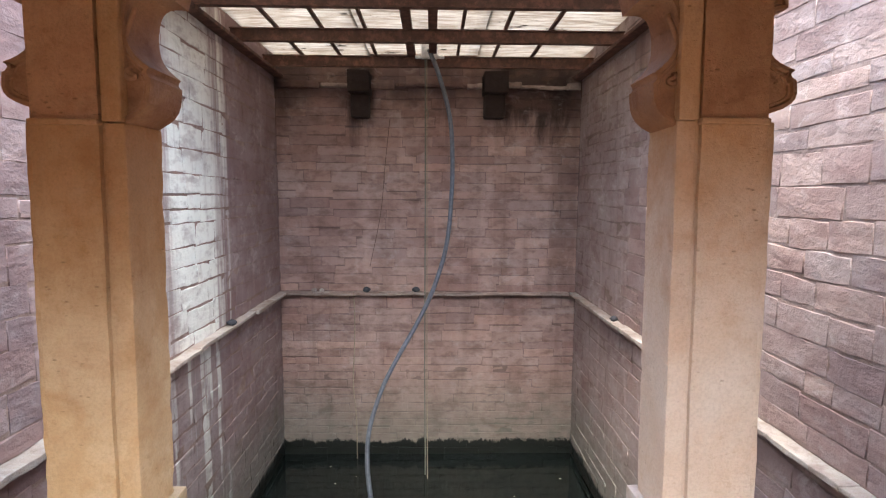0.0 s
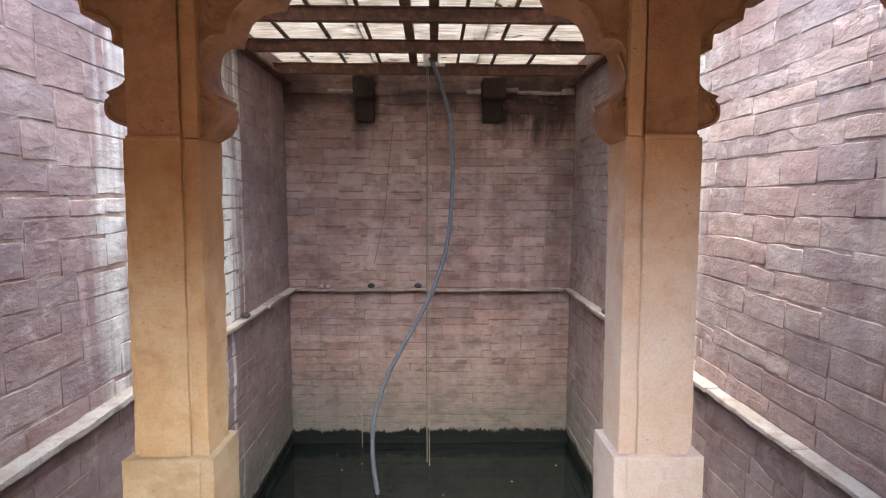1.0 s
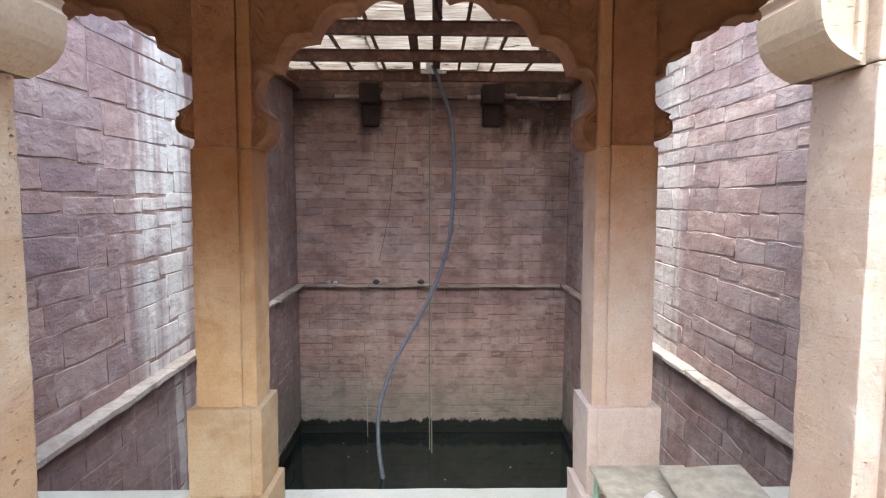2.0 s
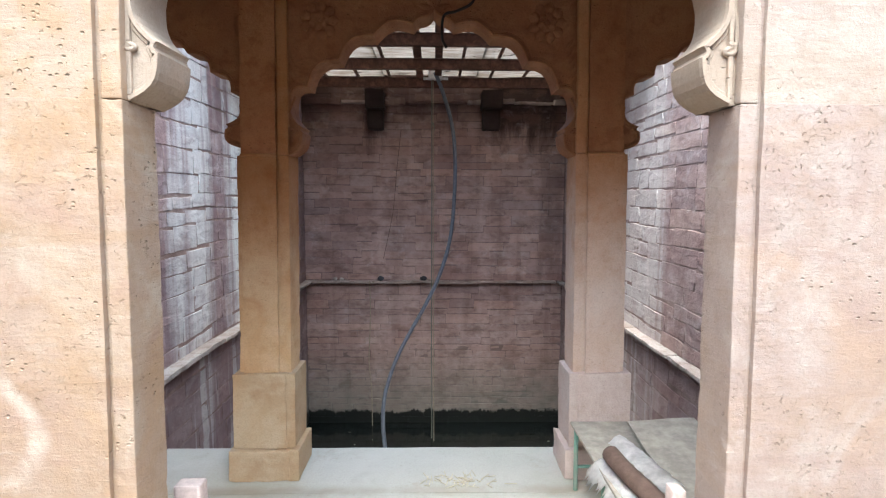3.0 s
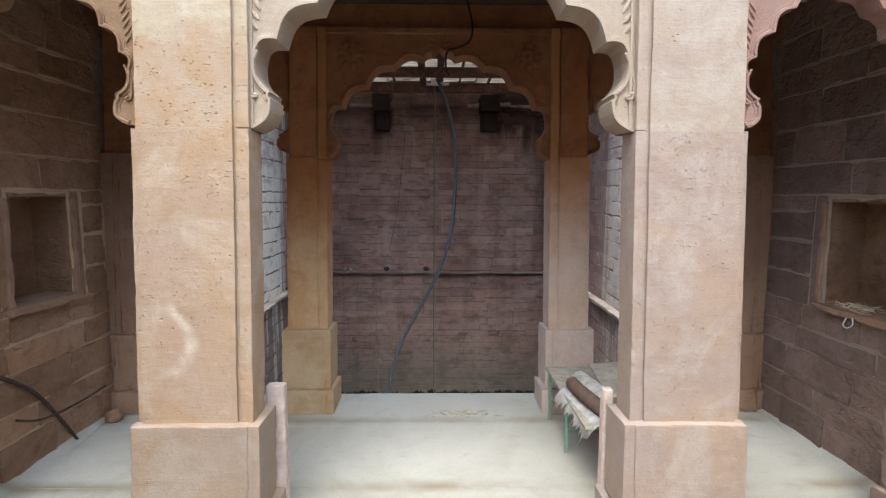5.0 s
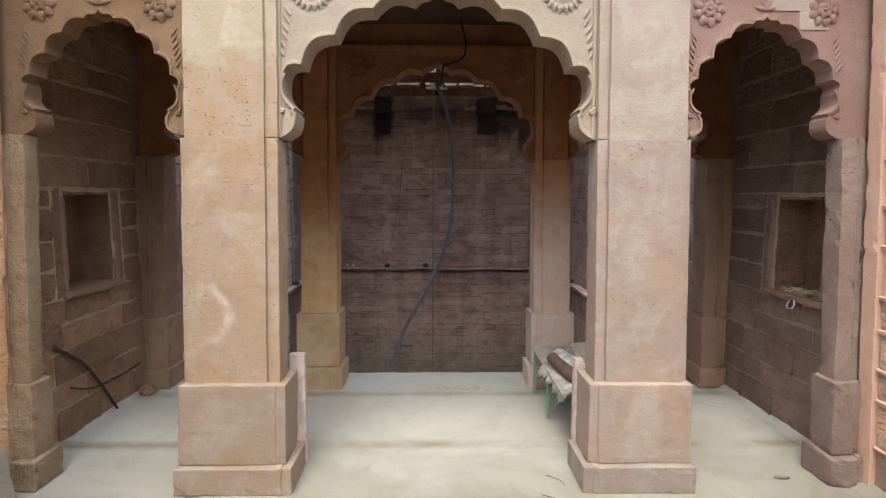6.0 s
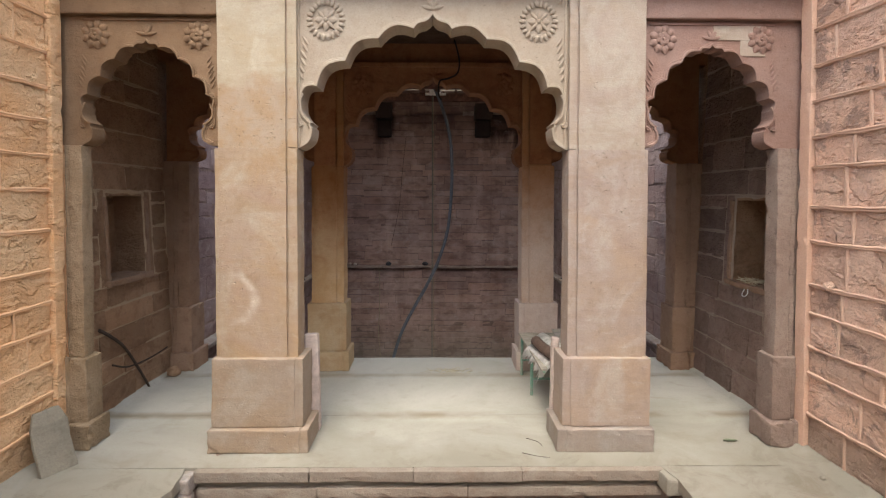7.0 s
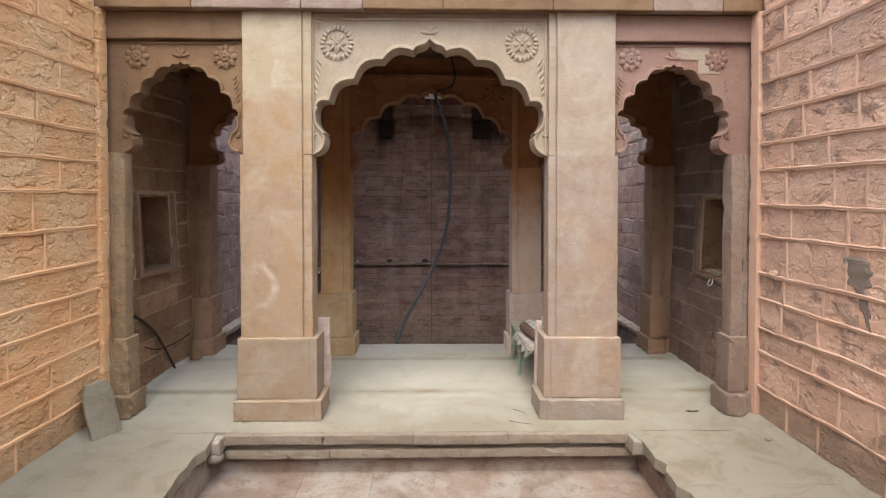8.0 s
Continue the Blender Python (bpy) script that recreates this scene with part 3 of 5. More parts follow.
# ---- masonry ----
def courses(length, height, heights, widths, rng, start=0.0):
    """Blocks (u, v, w, h) of a coursed wall."""
    out, v = [], start
    while v < height - 0.02:
        h = min(rng.uniform(*heights), height - v)
        if height - v - h < heights[0] * 0.5:
            h = height - v
        u = 0.0
        first = rng.uniform(0.4, 1.0)
        while u < length - 0.02:
            w = rng.uniform(*widths) * first
            first = 1.0
            if length - u - w < widths[0] * 0.6:
                w = length - u
            out.append((u, v, w, h))
            u += w
        v += h
    return out


def block_cells(w, h, d, gap, rng, rough, ragged=0.0):
    """Vertices and faces of a rough-faced block, 6 x 4 cells; the face looks along -y."""
    rim = 0.006 if ragged else 0.005
    us = [gap, gap + rim, w * 0.28, w * 0.5, w * 0.74, w - gap - rim, w - gap]
    vs = [gap, gap + rim, h * 0.5, h - gap - rim, h - gap]
    verts, faces = [], []
    tilt, seed = rng.uniform(-1, 1) * rough * 0.5, rng.uniform(0, 90)
    for j, v in enumerate(vs):
        for i, u in enumerate(us):
            edge = i in (0, 6) or j in (0, 4)
            wob = 0.016 * noise.noise(Vector((u * 6, v * 6, seed)))
            lift = rough * (1.2 * noise.noise(Vector((u * 5, v * 9, seed + 3))) + rng.uniform(-0.4, 0.4)) + tilt * (v / h - 0.5)
            if i in (1, 5) and j in (1, 3) and rng.random() < 0.3:
                lift += d * 0.5
            if ragged:
                bite_u = ragged * max(0.0, noise.noise(Vector((u * 4, v * 13, seed + 9))) - 0.1) * 2.2
                bite_v = ragged * max(0.0, noise.noise(Vector((u * 5, v * 3, seed + 17))) - 0.08) * 2.6
                u += bite_u if i < 2 else (-bite_u if i > 4 else 0.0)
                v += bite_v * 0.6 if j < 2 else (-bite_v if j > 2 else 0.0)
                if (i in (1, 5) or j in (1, 3)) and not edge:
                    lift += d * rng.uniform(0.0, 0.3)
            verts.append((u + wob, 0.004 if edge else -d + lift, v + wob * 0.8 + rng.uniform(-1, 1) * 0.003))
    for j in range(4):
        for i in range(6):
            a = j * 7 + i
            faces.append((a, a + 1, a + 8, a + 7))
    return verts, faces


def mesh_of(name, verts, faces, mat, smooth=True):
    me = bpy.data.meshes.new(name)
    me.from_pydata(verts, [], faces)
    me.materials.append(mat)
    for p in me.polygons:
        p.use_smooth = smooth
    if name in ("stone_block", "far_blocks"):
        # arris of each block stays crisp
        ring = {k for k, v in enumerate(verts) if 7 < k % 35 < 27 and 1 <= k % 35 % 7 <= 5 and (k % 35 // 7 in (1, 3) or k % 35 % 7 in (1, 5))}
        for e in me.edges:
            e.use_edge_sharp = e.vertices[0] in ring and e.vertices[1] in ring
    return me


def masonry(wall, m, blocks, mat, seed, d=0.02, gap=0.006, rough=0.008, most=300, name="stone_block", near=None, sway=0.0, ragged=0.0):
    """Blocks as pieces of the wall: m carries (along, out of the wall = -y, up) to the world. Past the limit they are joined."""
    rng = random.Random(seed)

    def wave(b):
        return sway * noise.noise(Vector(((b[0] + b[2] / 2) * 0.7, b[1] * 0.6, 5.0)))

    blocks = sorted(blocks, key=near) if near else blocks
    bins = {}
    for b in blocks[:most]:
        key = (round(b[2] / 0.12), round(b[3] / 0.06), rng.randrange(4))
        if key not in bins:
            w, h = max(key[0], 1) * 0.12, max(key[1], 1) * 0.06
            bins[key] = (w, h, mesh_of(name, *block_cells(w, h, d, gap, rng, rough, ragged), mat))
        w, h, me = bins[key]
        ob = new(name, me)
        ob.parent = wall
        ob.matrix_basis = m @ Matrix.Translation((b[0], rng.uniform(-0.008, 0.004) * d / 0.014, b[1] + wave(b))) @ Matrix.Diagonal((b[2] / w, 1, b[3] / h, 1))
    rest = blocks[most:]
    if rest:
        verts, faces = [], []
        for u, v, w, h in rest:
            vs, fs = block_cells(w, h, d, gap, rng, rough, ragged)
            k = len(verts)
            off = rng.uniform(-0.012, 0.006)
            v += wave((u, v, w, h))
            verts += [m @ Vector((x + u, y + off, z + v)) for x, y, z in vs]
            faces += [tuple(i + k for i in f) for f in fs]
        ob = new("far_blocks", mesh_of("far_blocks", verts, faces, mat))
        ob.parent = wall
        tagged(ob, kind="stuff")


def bead_mesh(length, upright, half, out, mat, rng):
    """A low, uneven double bead of mortar, along x, with a frayed edge."""
    verts, faces = [], []
    n = max(4, int(length / 0.07))
    seed = rng.uniform(0, 99)
    prof = ((-1.9, -0.1), (-1.2, 0.75), (-0.6, 0.9), (-0.15, 0.5), (0.3, 0.95), (0.9, 1.0), (1.5, -0.1))
    for i in range(n + 1):
        x = length * i / n
        wob = 0.016 * noise.noise(Vector((x * 1.7, seed, 0))) + 0.006 * noise.noise(Vector((x * 11, seed, 3)))
        s = 0.85 + 0.5 * noise.noise(Vector((x * 7, seed, 7)))
        o = 0.8 + 0.6 * noise.noise(Vector((x * 9, seed, 11)))
        for a, q in prof:
            fray = 0.3 * noise.noise(Vector((x * 23, seed, a))) if q < 0 else 0.0
            verts.append((x, -out * q * o, wob + (a + fray) * half * s))
    k = len(prof)
    for i in range(n):
        for j in range(k - 1):
            a = i * k + j
            faces.append((a, a + k, a + k + 1, a + 1))
    return mesh_of("mortar_bead", verts, faces, mat)


def ridges(wall, m, blocks, mat, seed, half=0.012, out=0.02):
    """Raised mortar beads along the joints."""
    rng = random.Random(seed)
    rows = {}
    for u, v, w, h in blocks:
        rows.setdefault(round(v, 3), []).append((u, w, h))
    uprights = [bead_mesh(0.25, True, half * 0.75, out * 0.85, mat, rng) for k in range(6)]
    for v, row in rows.items():
        lo, hi = min(r[0] for r in row), max(r[0] + r[1] for r in row)
        ob = new("mortar_bead", bead_mesh(hi - lo, False, half, out, mat, rng))
        ob.parent = wall
        ob.matrix_basis = m @ Matrix.Translation((lo, 0, v))
        for u, w, h in row:
            if u > lo + 0.01:
                ob = new("mortar_bead", rng.choice(uprights))
                ob.parent = wall
                ob.matrix_basis = m @ Matrix.Translation((u, 0.003, v)) @ Matrix(((0, 0, -0.85, 0), (0, 0.8, 0, 0), (1, 0, 0, 0), (0, 0, 0, 1))) @ Matrix.Diagonal((h / 0.25, 1, 1, 1))


def facing(x, y, z, direction):
    """Wall frame at a corner: direction is where the wall looks: '-y', '+x' or '-x'."""
    cols = {"-y": ((1, 0, 0), (0, 1, 0)), "+x": ((0, 1, 0), (-1, 0, 0)), "-x": ((0, -1, 0), (1, 0, 0))}[direction]
    m = Matrix.Identity(4)
    m.col[0][:3], m.col[1][:3] = cols
    m.translation = (x, y, z)
    return m


# ---- cusped arches ----
def arc(p, q, bulge, steps=7):
    """Points from p to q along an arc that bulges to the left of the way."""
    p, q = Vector(p), Vector(q)
    d = q - p
    side = Vector((-d.y, d.x)).normalized()
    return [p + d * t + side * bulge * 4 * t * (1 - t) * (1.0 - 0.25 * (1 - 4 * t * (1 - t))) for t in (k / steps for k in range(1, steps + 1))]


def half_arch(spring, tip, waist, cusps, apex, bulge):
    """Right half of a cusped arch, from the springing up to the apex (x out from the axis)."""
    pts = [Vector(spring)]
    pts += arc(spring, tip, 0.035)
    nose = (tip[0] + 0.004, tip[1] + 0.035)
    pts += arc(tip, nose, -0.012, 4)
    pts += arc(nose, waist, -0.03, 7)
    last = waist
    for c, b in zip(cusps, bulge):
        pts += arc(last, c, -b, 8)
        last = c
    knee = (last[0] * 0.45, last[1] + (apex[1] - last[1]) * 0.5)
    pts += arc(last, knee, -0.012, 4) + arc(knee, apex, 0.008, 4)
    return pts


CENTRE_ARCH = half_arch((0.985, 2.25), (0.885, 2.4), (0.968, 2.6), [(0.85, 2.69), (0.64, 2.865), (0.4, 3.02), (0.14, 3.09)], (0, 3.185), (0.045, 0.062, 0.062, 0.055))
SIDE_ARCH = half_arch((0.47, 2.27), (0.4, 2.39), (0.468, 2.545), [(0.43, 2.63), (0.335, 2.755), (0.228, 2.875), (0.087, 2.955)], (0, 3.0), (0.032, 0.04, 0.04, 0.036))


def arch_panel(parent, half, cx, lo, hi, z0, z1, y0, y1, mat, edge_mat=None):
    """The slab with the cusped opening, and the moulding that runs round its edge."""
    right = [(cx + p.x, p.y) for p in half]
    left = [(cx - p.x, p.y) for p in half][::-1]
    curve = right + left[1:]
    # right edge of the slab up, over the top, down the left edge, then back through the opening
    bm = bmesh.new()
    for yy, flip in ((y0, False), (y1, True)):
        low = [bm.verts.new((x, yy, z)) for x, z in curve]
        wide_r = bm.verts.new((hi, yy, z0))
        wide_l = bm.verts.new((lo, yy, z0))
        top_r, top_l = bm.verts.new((hi, yy, z1)), bm.verts.new((lo, yy, z1))
        loop = [wide_r, top_r, top_l, wide_l] + low[::-1]
        bm.faces.new(loop if not flip else loop[::-1])
        if not flip:
            front = low
        else:
            back = low
    for i in range(len(curve) - 1):
        bm.faces.new((front[i], front[i + 1], back[i + 1], back[i]))
    bm.normal_update()
    bmesh.ops.triangulate(bm, faces=[f for f in bm.faces if len(f.verts) > 4], ngon_method="EAR_CLIP")
    bmesh.ops.recalc_face_normals(bm, faces=bm.faces[:])
    part("panel", bm, mat, parent)
    # moulding: a raised bead set back a little from the edge
    bead = bmesh.new()
    rows = []
    for i, (x, z) in enumerate(curve):
        a, b = Vector(curve[max(i - 1, 0)]), Vector(curve[min(i + 1, len(curve) - 1)])
        d = (b - a).normalized()
        out = Vector((d.y, -d.x))
        ring = []
        for o, y in ((0.0, y0 + 0.001), (0.003, y0 - 0.014), (0.016, y0 - 0.014), (0.022, y0 - 0.004), (0.03, y0 - 0.004), (0.034, y0 + 0.001)):
            q = Vector((x, z)) + out * o
            ring.append(bead.verts.new((q.x, y, q.y)))
        rows.append(ring)
    for r, s in zip(rows, rows[1:]):
        for k in range(5):
            bead.faces.new((r[k], r[k + 1], s[k + 1], s[k]))
    bmesh.ops.recalc_face_normals(bead, faces=bead.faces[:])
    part("edge_moulding", bead, edge_mat or mat, parent)


def petal(bm, cx, cz, y, angle, r0, r1, width, height):
    """One raised petal in the plane of the panel."""
    rows = []
    d, s = Vector((math.cos(angle), math.sin(angle))), Vector((-math.sin(angle), math.cos(angle)))
    for k in range(6):
        t = k / 5
        w = width * math.sin(math.pi * (0.18 + 0.72 * t)) if k < 5 else width * 0.25
        p = Vector((cx, cz)) + d * (r0 + (r1 - r0) * t)
        h = height * (0.45 + 0.55 * math.sin(math.pi * min(1, t + 0.15)))
        rows.append([bm.verts.new((p.x + s.x * w * o, y - h * g, p.y + s.y * w * o)) for o, g in ((-1, -0.1), (-0.72, 0.8), (0, 0.62), (0.72, 0.8), (1, -0.1))])
    for a, b in zip(rows, rows[1:]):
        for k in range(4):
            bm.faces.new((a[k], a[k + 1], b[k + 1], b[k]))


def knob(bm, cx, cz, y, r, h):
    res = bmesh.ops.create_uvsphere(bm, u_segments=12, v_segments=6, radius=1)
    for v in res["verts"]:
        v.co = Vector((cx + v.co.x * r, y + v.co.y * h, cz + v.co.z * r))


def petal_part(rosette, mat, *shape):
    bm = bmesh.new()
    petal(bm, *shape)
    bmesh.ops.recalc_face_normals(bm, faces=bm.faces[:])
    part("petal", bm, mat, rosette, smooth=True)


def rosette_hub(parent, cx, cz, y, r, h, mat, label):
    bm = bmesh.new()
    knob(bm, cx, cz, y, r, h)
    return part("rosette", bm, mat, parent, label, True)


def sun_rosette(parent, cx, cz, y, r, mat):
    hub = rosette_hub(parent, cx, cz, y, r * 0.13, 0.02, mat, "carved round rosette")
    for k in range(22):
        petal_part(hub, mat, cx, cz, y, 6.2832 * k / 22, r * 0.68, r, r * 0.12, 0.02)
    for k in range(4):
        petal_part(hub, mat, cx, cz, y, 0.785 + 1.5708 * k, r * 0.12, r * 0.6, r * 0.1, 0.02)
        petal_part(hub, mat, cx, cz, y, 1.5708 * k, r * 0.1, r * 0.55, r * 0.2, 0.015)


def flower_rosette(parent, cx, cz, y, r, mat):
    hub = rosette_hub(parent, cx, cz, y - 0.008, r * 0.12, 0.018, mat, "carved petalled flower")
    for k in range(9):
        petal_part(hub, mat, cx, cz, y, 6.2832 * k / 9, r * 0.45, r, r * 0.3, 0.02)
    for k in range(6):
        petal_part(hub, mat, cx, cz, y - 0.006, 6.2832 * k / 6 + 0.3, r * 0.1, r * 0.52, r * 0.24, 0.018)


def spray(parent, cx, cz, y, mat, side, size=1.0):
    """Slanting carved leaves climbing beside the arch."""
    bm = bmesh.new()
    for k in range(6):
        petal(bm, cx + side * 0.008 * k * size, cz + 0.048 * k * size, y, math.pi / 2 + side * (0.55 + 0.1 * (k % 2)), 0.0, 0.075 * size, 0.011 * size, 0.011)
    bmesh.ops.recalc_face_normals(bm, faces=bm.faces[:])
    part("leaf_spray", bm, mat, parent, smooth=True)


def bud(parent, cx, cz, y, mat, size=1.0):
    bm = bmesh.new()
    for a in (0.25, 1.1, 1.5708, 2.05, 2.9):
        petal(bm, cx, cz, y, a, 0.0, 0.085 * size, 0.016 * size, 0.014)
    bmesh.ops.recalc_face_normals(bm, faces=bm.faces[:])
    part("carved_bud", bm, mat, parent, smooth=True)


def scroll(parent, x, z, y, mat, side, size=1.0):
    """The carved volute on the bracket: two curling beads."""
    pts = []
    for k in range(9):
        t = k / 8
        pts.append((x + side * (0.0 + 0.05 * math.sin(t * 1.9)) * size, y - 0.004, z + (0.2 - 0.2 * t) * size))
    for k in range(7):
        a = 3.6 + k * 0.8
        r = 0.024 * size * (1 - k / 9)
        pts.append((x + side * (0.03 * size) + math.cos(a) * r * side, y - 0.006, z - 0.01 * size + math.sin(a) * r))
    part("volute", tube(pts, 0.009 * size, 6, 3), mat, parent, smooth=True)


def battered(ob, k=0.02, z0=1.3):
    """The old masonry leans in a little towards the top, about the axis of the pavilion."""
    for o in (ob, *ob.children_recursive):
        if o.type == "MESH" and o.name.split(".")[0] not in ("stone_block", "mortar_bead"):
            for v in o.data.vertices:
                v.co.x -= (v.co.x - CX) * k * (v.co.z - z0)


# ---- floors, water, ceiling ----
floor = thing("floor", "dusty pale stone floor of the porch and side walks", "floor", kind="structure")
wide = [(0.34, 1.2), (1.2, 2.18), (2.18, Y_EDGE)]
for k, (a, b) in enumerate(wide):
    part("floor_slab", rough_box(POR_L - 0.3, POR_R + 0.3, a, b - 0.002, -0.14, 0.0, 0.16, 0.004, 0.003, 1), M_FLOOR, floor, smooth=False)


def walkway(x_in, x_out, side, seed):
    """A walk of slabs along the court wall, its inner edge broken."""
    rng = random.Random(seed)
    y = 0.335
    while y > -5.5:
        d = rng.uniform(0.7, 1.1)
        bm = rough_box(min(x_in, x_out), max(x_in, x_out), y - d, y - 0.001, -0.085, rng.uniform(-0.005, 0.0), 0.09, 0.006, 0.004, seed)
        for v in bm.verts:
            near = max(0.0, 1 - abs(v.co.x - x_in) / 0.15)
            v.co.x += side * near * (0.05 * noise.noise(Vector((seed, v.co.y * 2.3, 0))) + 0.05 * noise.noise(Vector((seed, v.co.y * 8, 0))) + 0.03 * noise.noise(Vector((seed, v.co.y * 23, 0))))
        part("floor_slab", bm, M_FLOOR, floor)
        y -= d


part("court_ground", rough_box(CRT_L - 4.0, CRT_R + 4.0, -9.1, -5.5, -0.3, -0.02, 0.8, 0.01), M_FLOOR, floor)


def drift(x, y0, y1, side, seed):
    """Dust and crumbs heaped along the foot of a wall."""
    verts, faces = [], []
    n = int((y1 - y0) / 0.05)
    for i in range(n + 1):
        y = y0 + (y1 - y0) * i / n
        w = 0.1 + 0.08 * noise.noise(Vector((y * 2.1, seed, 0))) + 0.03 * noise.noise(Vector((y * 11, seed, 0)))
        h = 0.035 + 0.03 * noise.noise(Vector((y * 3.3, seed, 5)))
        for k, (a, b) in enumerate(((-0.3, 1.2), (0.25, 0.8), (0.6, 0.3), (1.0, -0.15))):
            verts.append((x + side * w * a, y, h * b + 0.006 * noise.noise(Vector((y * 19, k * 3.0, seed)))))
    for i in range(n):
        for k in range(3):
            a = i * 4 + k
            faces.append((a, a + 1, a + 5, a + 4) if side < 0 else (a, a + 4, a + 5, a + 1))
    ob = new("dust_drift", mesh_of("dust_drift", verts, faces, M_FLOOR))
    ob.parent = floor


drift(CRT_L - 0.03, -3.5, 0.6, 1, 2.0)
drift(CRT_R + 0.03, -3.5, 0.6, -1, 9.0)
drift(POR_L, 0.95, 2.35, 1, 4.0)
drift(POR_R, 0.95, 2.35, -1, 6.0)
walkway(-1.56, CRT_L - 0.3, -1, 3)
walkway(1.83, CRT_R + 0.3, 1, 8)

water = tagged(link_mesh("water", box(WEL_L - 0.3, WEL_R + 0.3, Y_EDGE - 0.2, Y_FAR + 0.3, WATER - 0.5, WATER), M_WATER), "still black water at the bottom of the well", "water", kind="structure")

ceiling = tagged(link_mesh("ceiling", rough_box(POR_L - 0.3, POR_R + 0.3, 0.66, Y_EDGE, 3.5, 3.7, 0.5, 0.01), M_CEIL), "near-black stone slab ceiling of the porch", "ceiling", kind="structure")

# steps of the tank in front of the porch
tank = thing("tank_steps", "worn red sandstone steps descending into the tank", "steps", kind="structure")
for seed, name, y0, y1, z0, z1, wide in ((61, "lip_slab", 0.285, 0.6, -0.085, -0.003, (0.6, 1.0)), (66, "moulding_slab", 0.305, 0.62, -0.21, -0.138, (0.8, 1.4))):
    rng = random.Random(seed)
    x = -1.5
    while x < 1.8:
        w = rng.uniform(*wide)
        if 1.8 - x - w < 0.4:
            w = 1.8 - x
        dy, dz = rng.uniform(-0.006, 0.006), rng.uniform(-0.004, 0.002)
        part(name, rough_box(x, x + w - 0.002, y0 + dy, y1, z0 + dz, z1 + (dz if name != "lip_slab" else rng.uniform(-0.002, 0.001)), 0.06, 0.004, 0.006, 3.0 if name == "lip_slab" else x + seed, 0.014), M_LIP, tank)
        x += w
part("riser", rough_box(-1.6, 1.9, 0.375, 0.7, -0.42, -0.1, 0.2, 0.006, 0.01, 5), M_STEP, tank)
level, front = -0.36, 0.5
for k in range(5):
    rng = random.Random(40 + k)
    x = -1.6
    while x < 1.9:
        w = min(rng.uniform(0.55, 0.95), 1.9 - x)
        part("step_stone", rough_box(x, x + w - 0.002, front - 0.75, front + 0.1, level - 0.3, level + rng.uniform(-0.001, 0.001), 0.2, 0.005, 0.0025, k), M_STEP, tank)
        x += w
    level, front = level - 0.26, front - 0.55
part("tank_floor", rough_box(-1.6, 1.9, -5.6, front + 0.2, level - 0.3, level, 0.6, 0.01), M_STEP, tank)
for x0, x1 in ((-1.95, -1.6), (1.9, 2.25)):
    part("tank_side", rough_box(x0, x1, -5.6, 0.5, -2.0, -0.086, 0.4, 0.01, 0.02, x0), M_STEP, tank)
part("corner_bracket", rough_box(-1.66, -1.5, 0.2, 0.42, -0.13, -0.02, 0.05, 0.01, 0.02, 4), M_STEP, tank)
bm = bmesh.new()
bmesh.ops.create_uvsphere(bm, u_segments=16, v_segments=10, radius=0.065, matrix=Matrix.Translation((-1.55, 0.24, -0.16)))
for v in bm.verts:
    v.co.z = -0.16 + (v.co.z + 0.16) * 0.8
part("drop_knob", bm, M_STEP, tank, smooth=True)
part("corner_bracket", rough_box(1.76, 1.95, 0.16, 0.42, -0.13, -0.01, 0.05, 0.014, 0.02, 7), M_FLOOR, tank)

# ---- walls ----
HOLES = {"wall_porch_west": (1.42, 2.0, 1.15, 1.9), "wall_porch_east": (1.2, 1.76, 1.12, 1.88)}


def slab_wall(name, label, boxes, mat):
    wall = thing(name, label, "wall", kind="structure")
    bm = bmesh.new()
    for b in boxes:
        add_box(bm, *b)
    part("core", bm, mat, wall)
    return wall


# court walls, on both sides of the camera
west = slab_wall("wall_court_west", "orange lime-washed stone wall with raised mortar joints", [(CRT_L - 0.4, CRT_L - 0.012, -5.6, 0.66, -0.3, 3.9)], M_ORANGE_J)
east = slab_wall("wall_court_east", "reddish stone wall with raised pink mortar joints", [(CRT_R + 0.012, CRT_R + 0.4, -5.6, 0.66, -0.3, 3.9)], M_RED_J)
# Unseen wall added behind the camera, its height set to block low sky.
south = slab_wall("wall_court_south", "unseen wall added to close the court and block low sky light", [(CRT_L - 4.0, CRT_R + 4.0, -9.4, -9.0, -2.0, 6.5)], M_RED_J)

# porch side walls with niches
for name, xw, direction in (("wall_porch_west", POR_L, -1), ("wall_porch_east", POR_R, 1)):
    y0, y1, z0, z1 = HOLES[name]
    a, b = (xw - 0.4, xw) if direction < 0 else (xw, xw + 0.4)
    deep = (xw - 0.4, xw - 0.28) if direction < 0 else (xw + 0.28, xw + 0.4)
    slab_wall(name, "dark stone porch wall with mortar ridges and a niche", [
        (a, b, 0.66, y0, -0.1, 3.5), (a, b, y1, Y_EDGE, -0.1, 3.5), (a, b, y0, y1, -0.1, z0), (a, b, y0, y1, z1, 3.5), (*deep, y0, y1, z0, z1)], M_DARKSTONE)

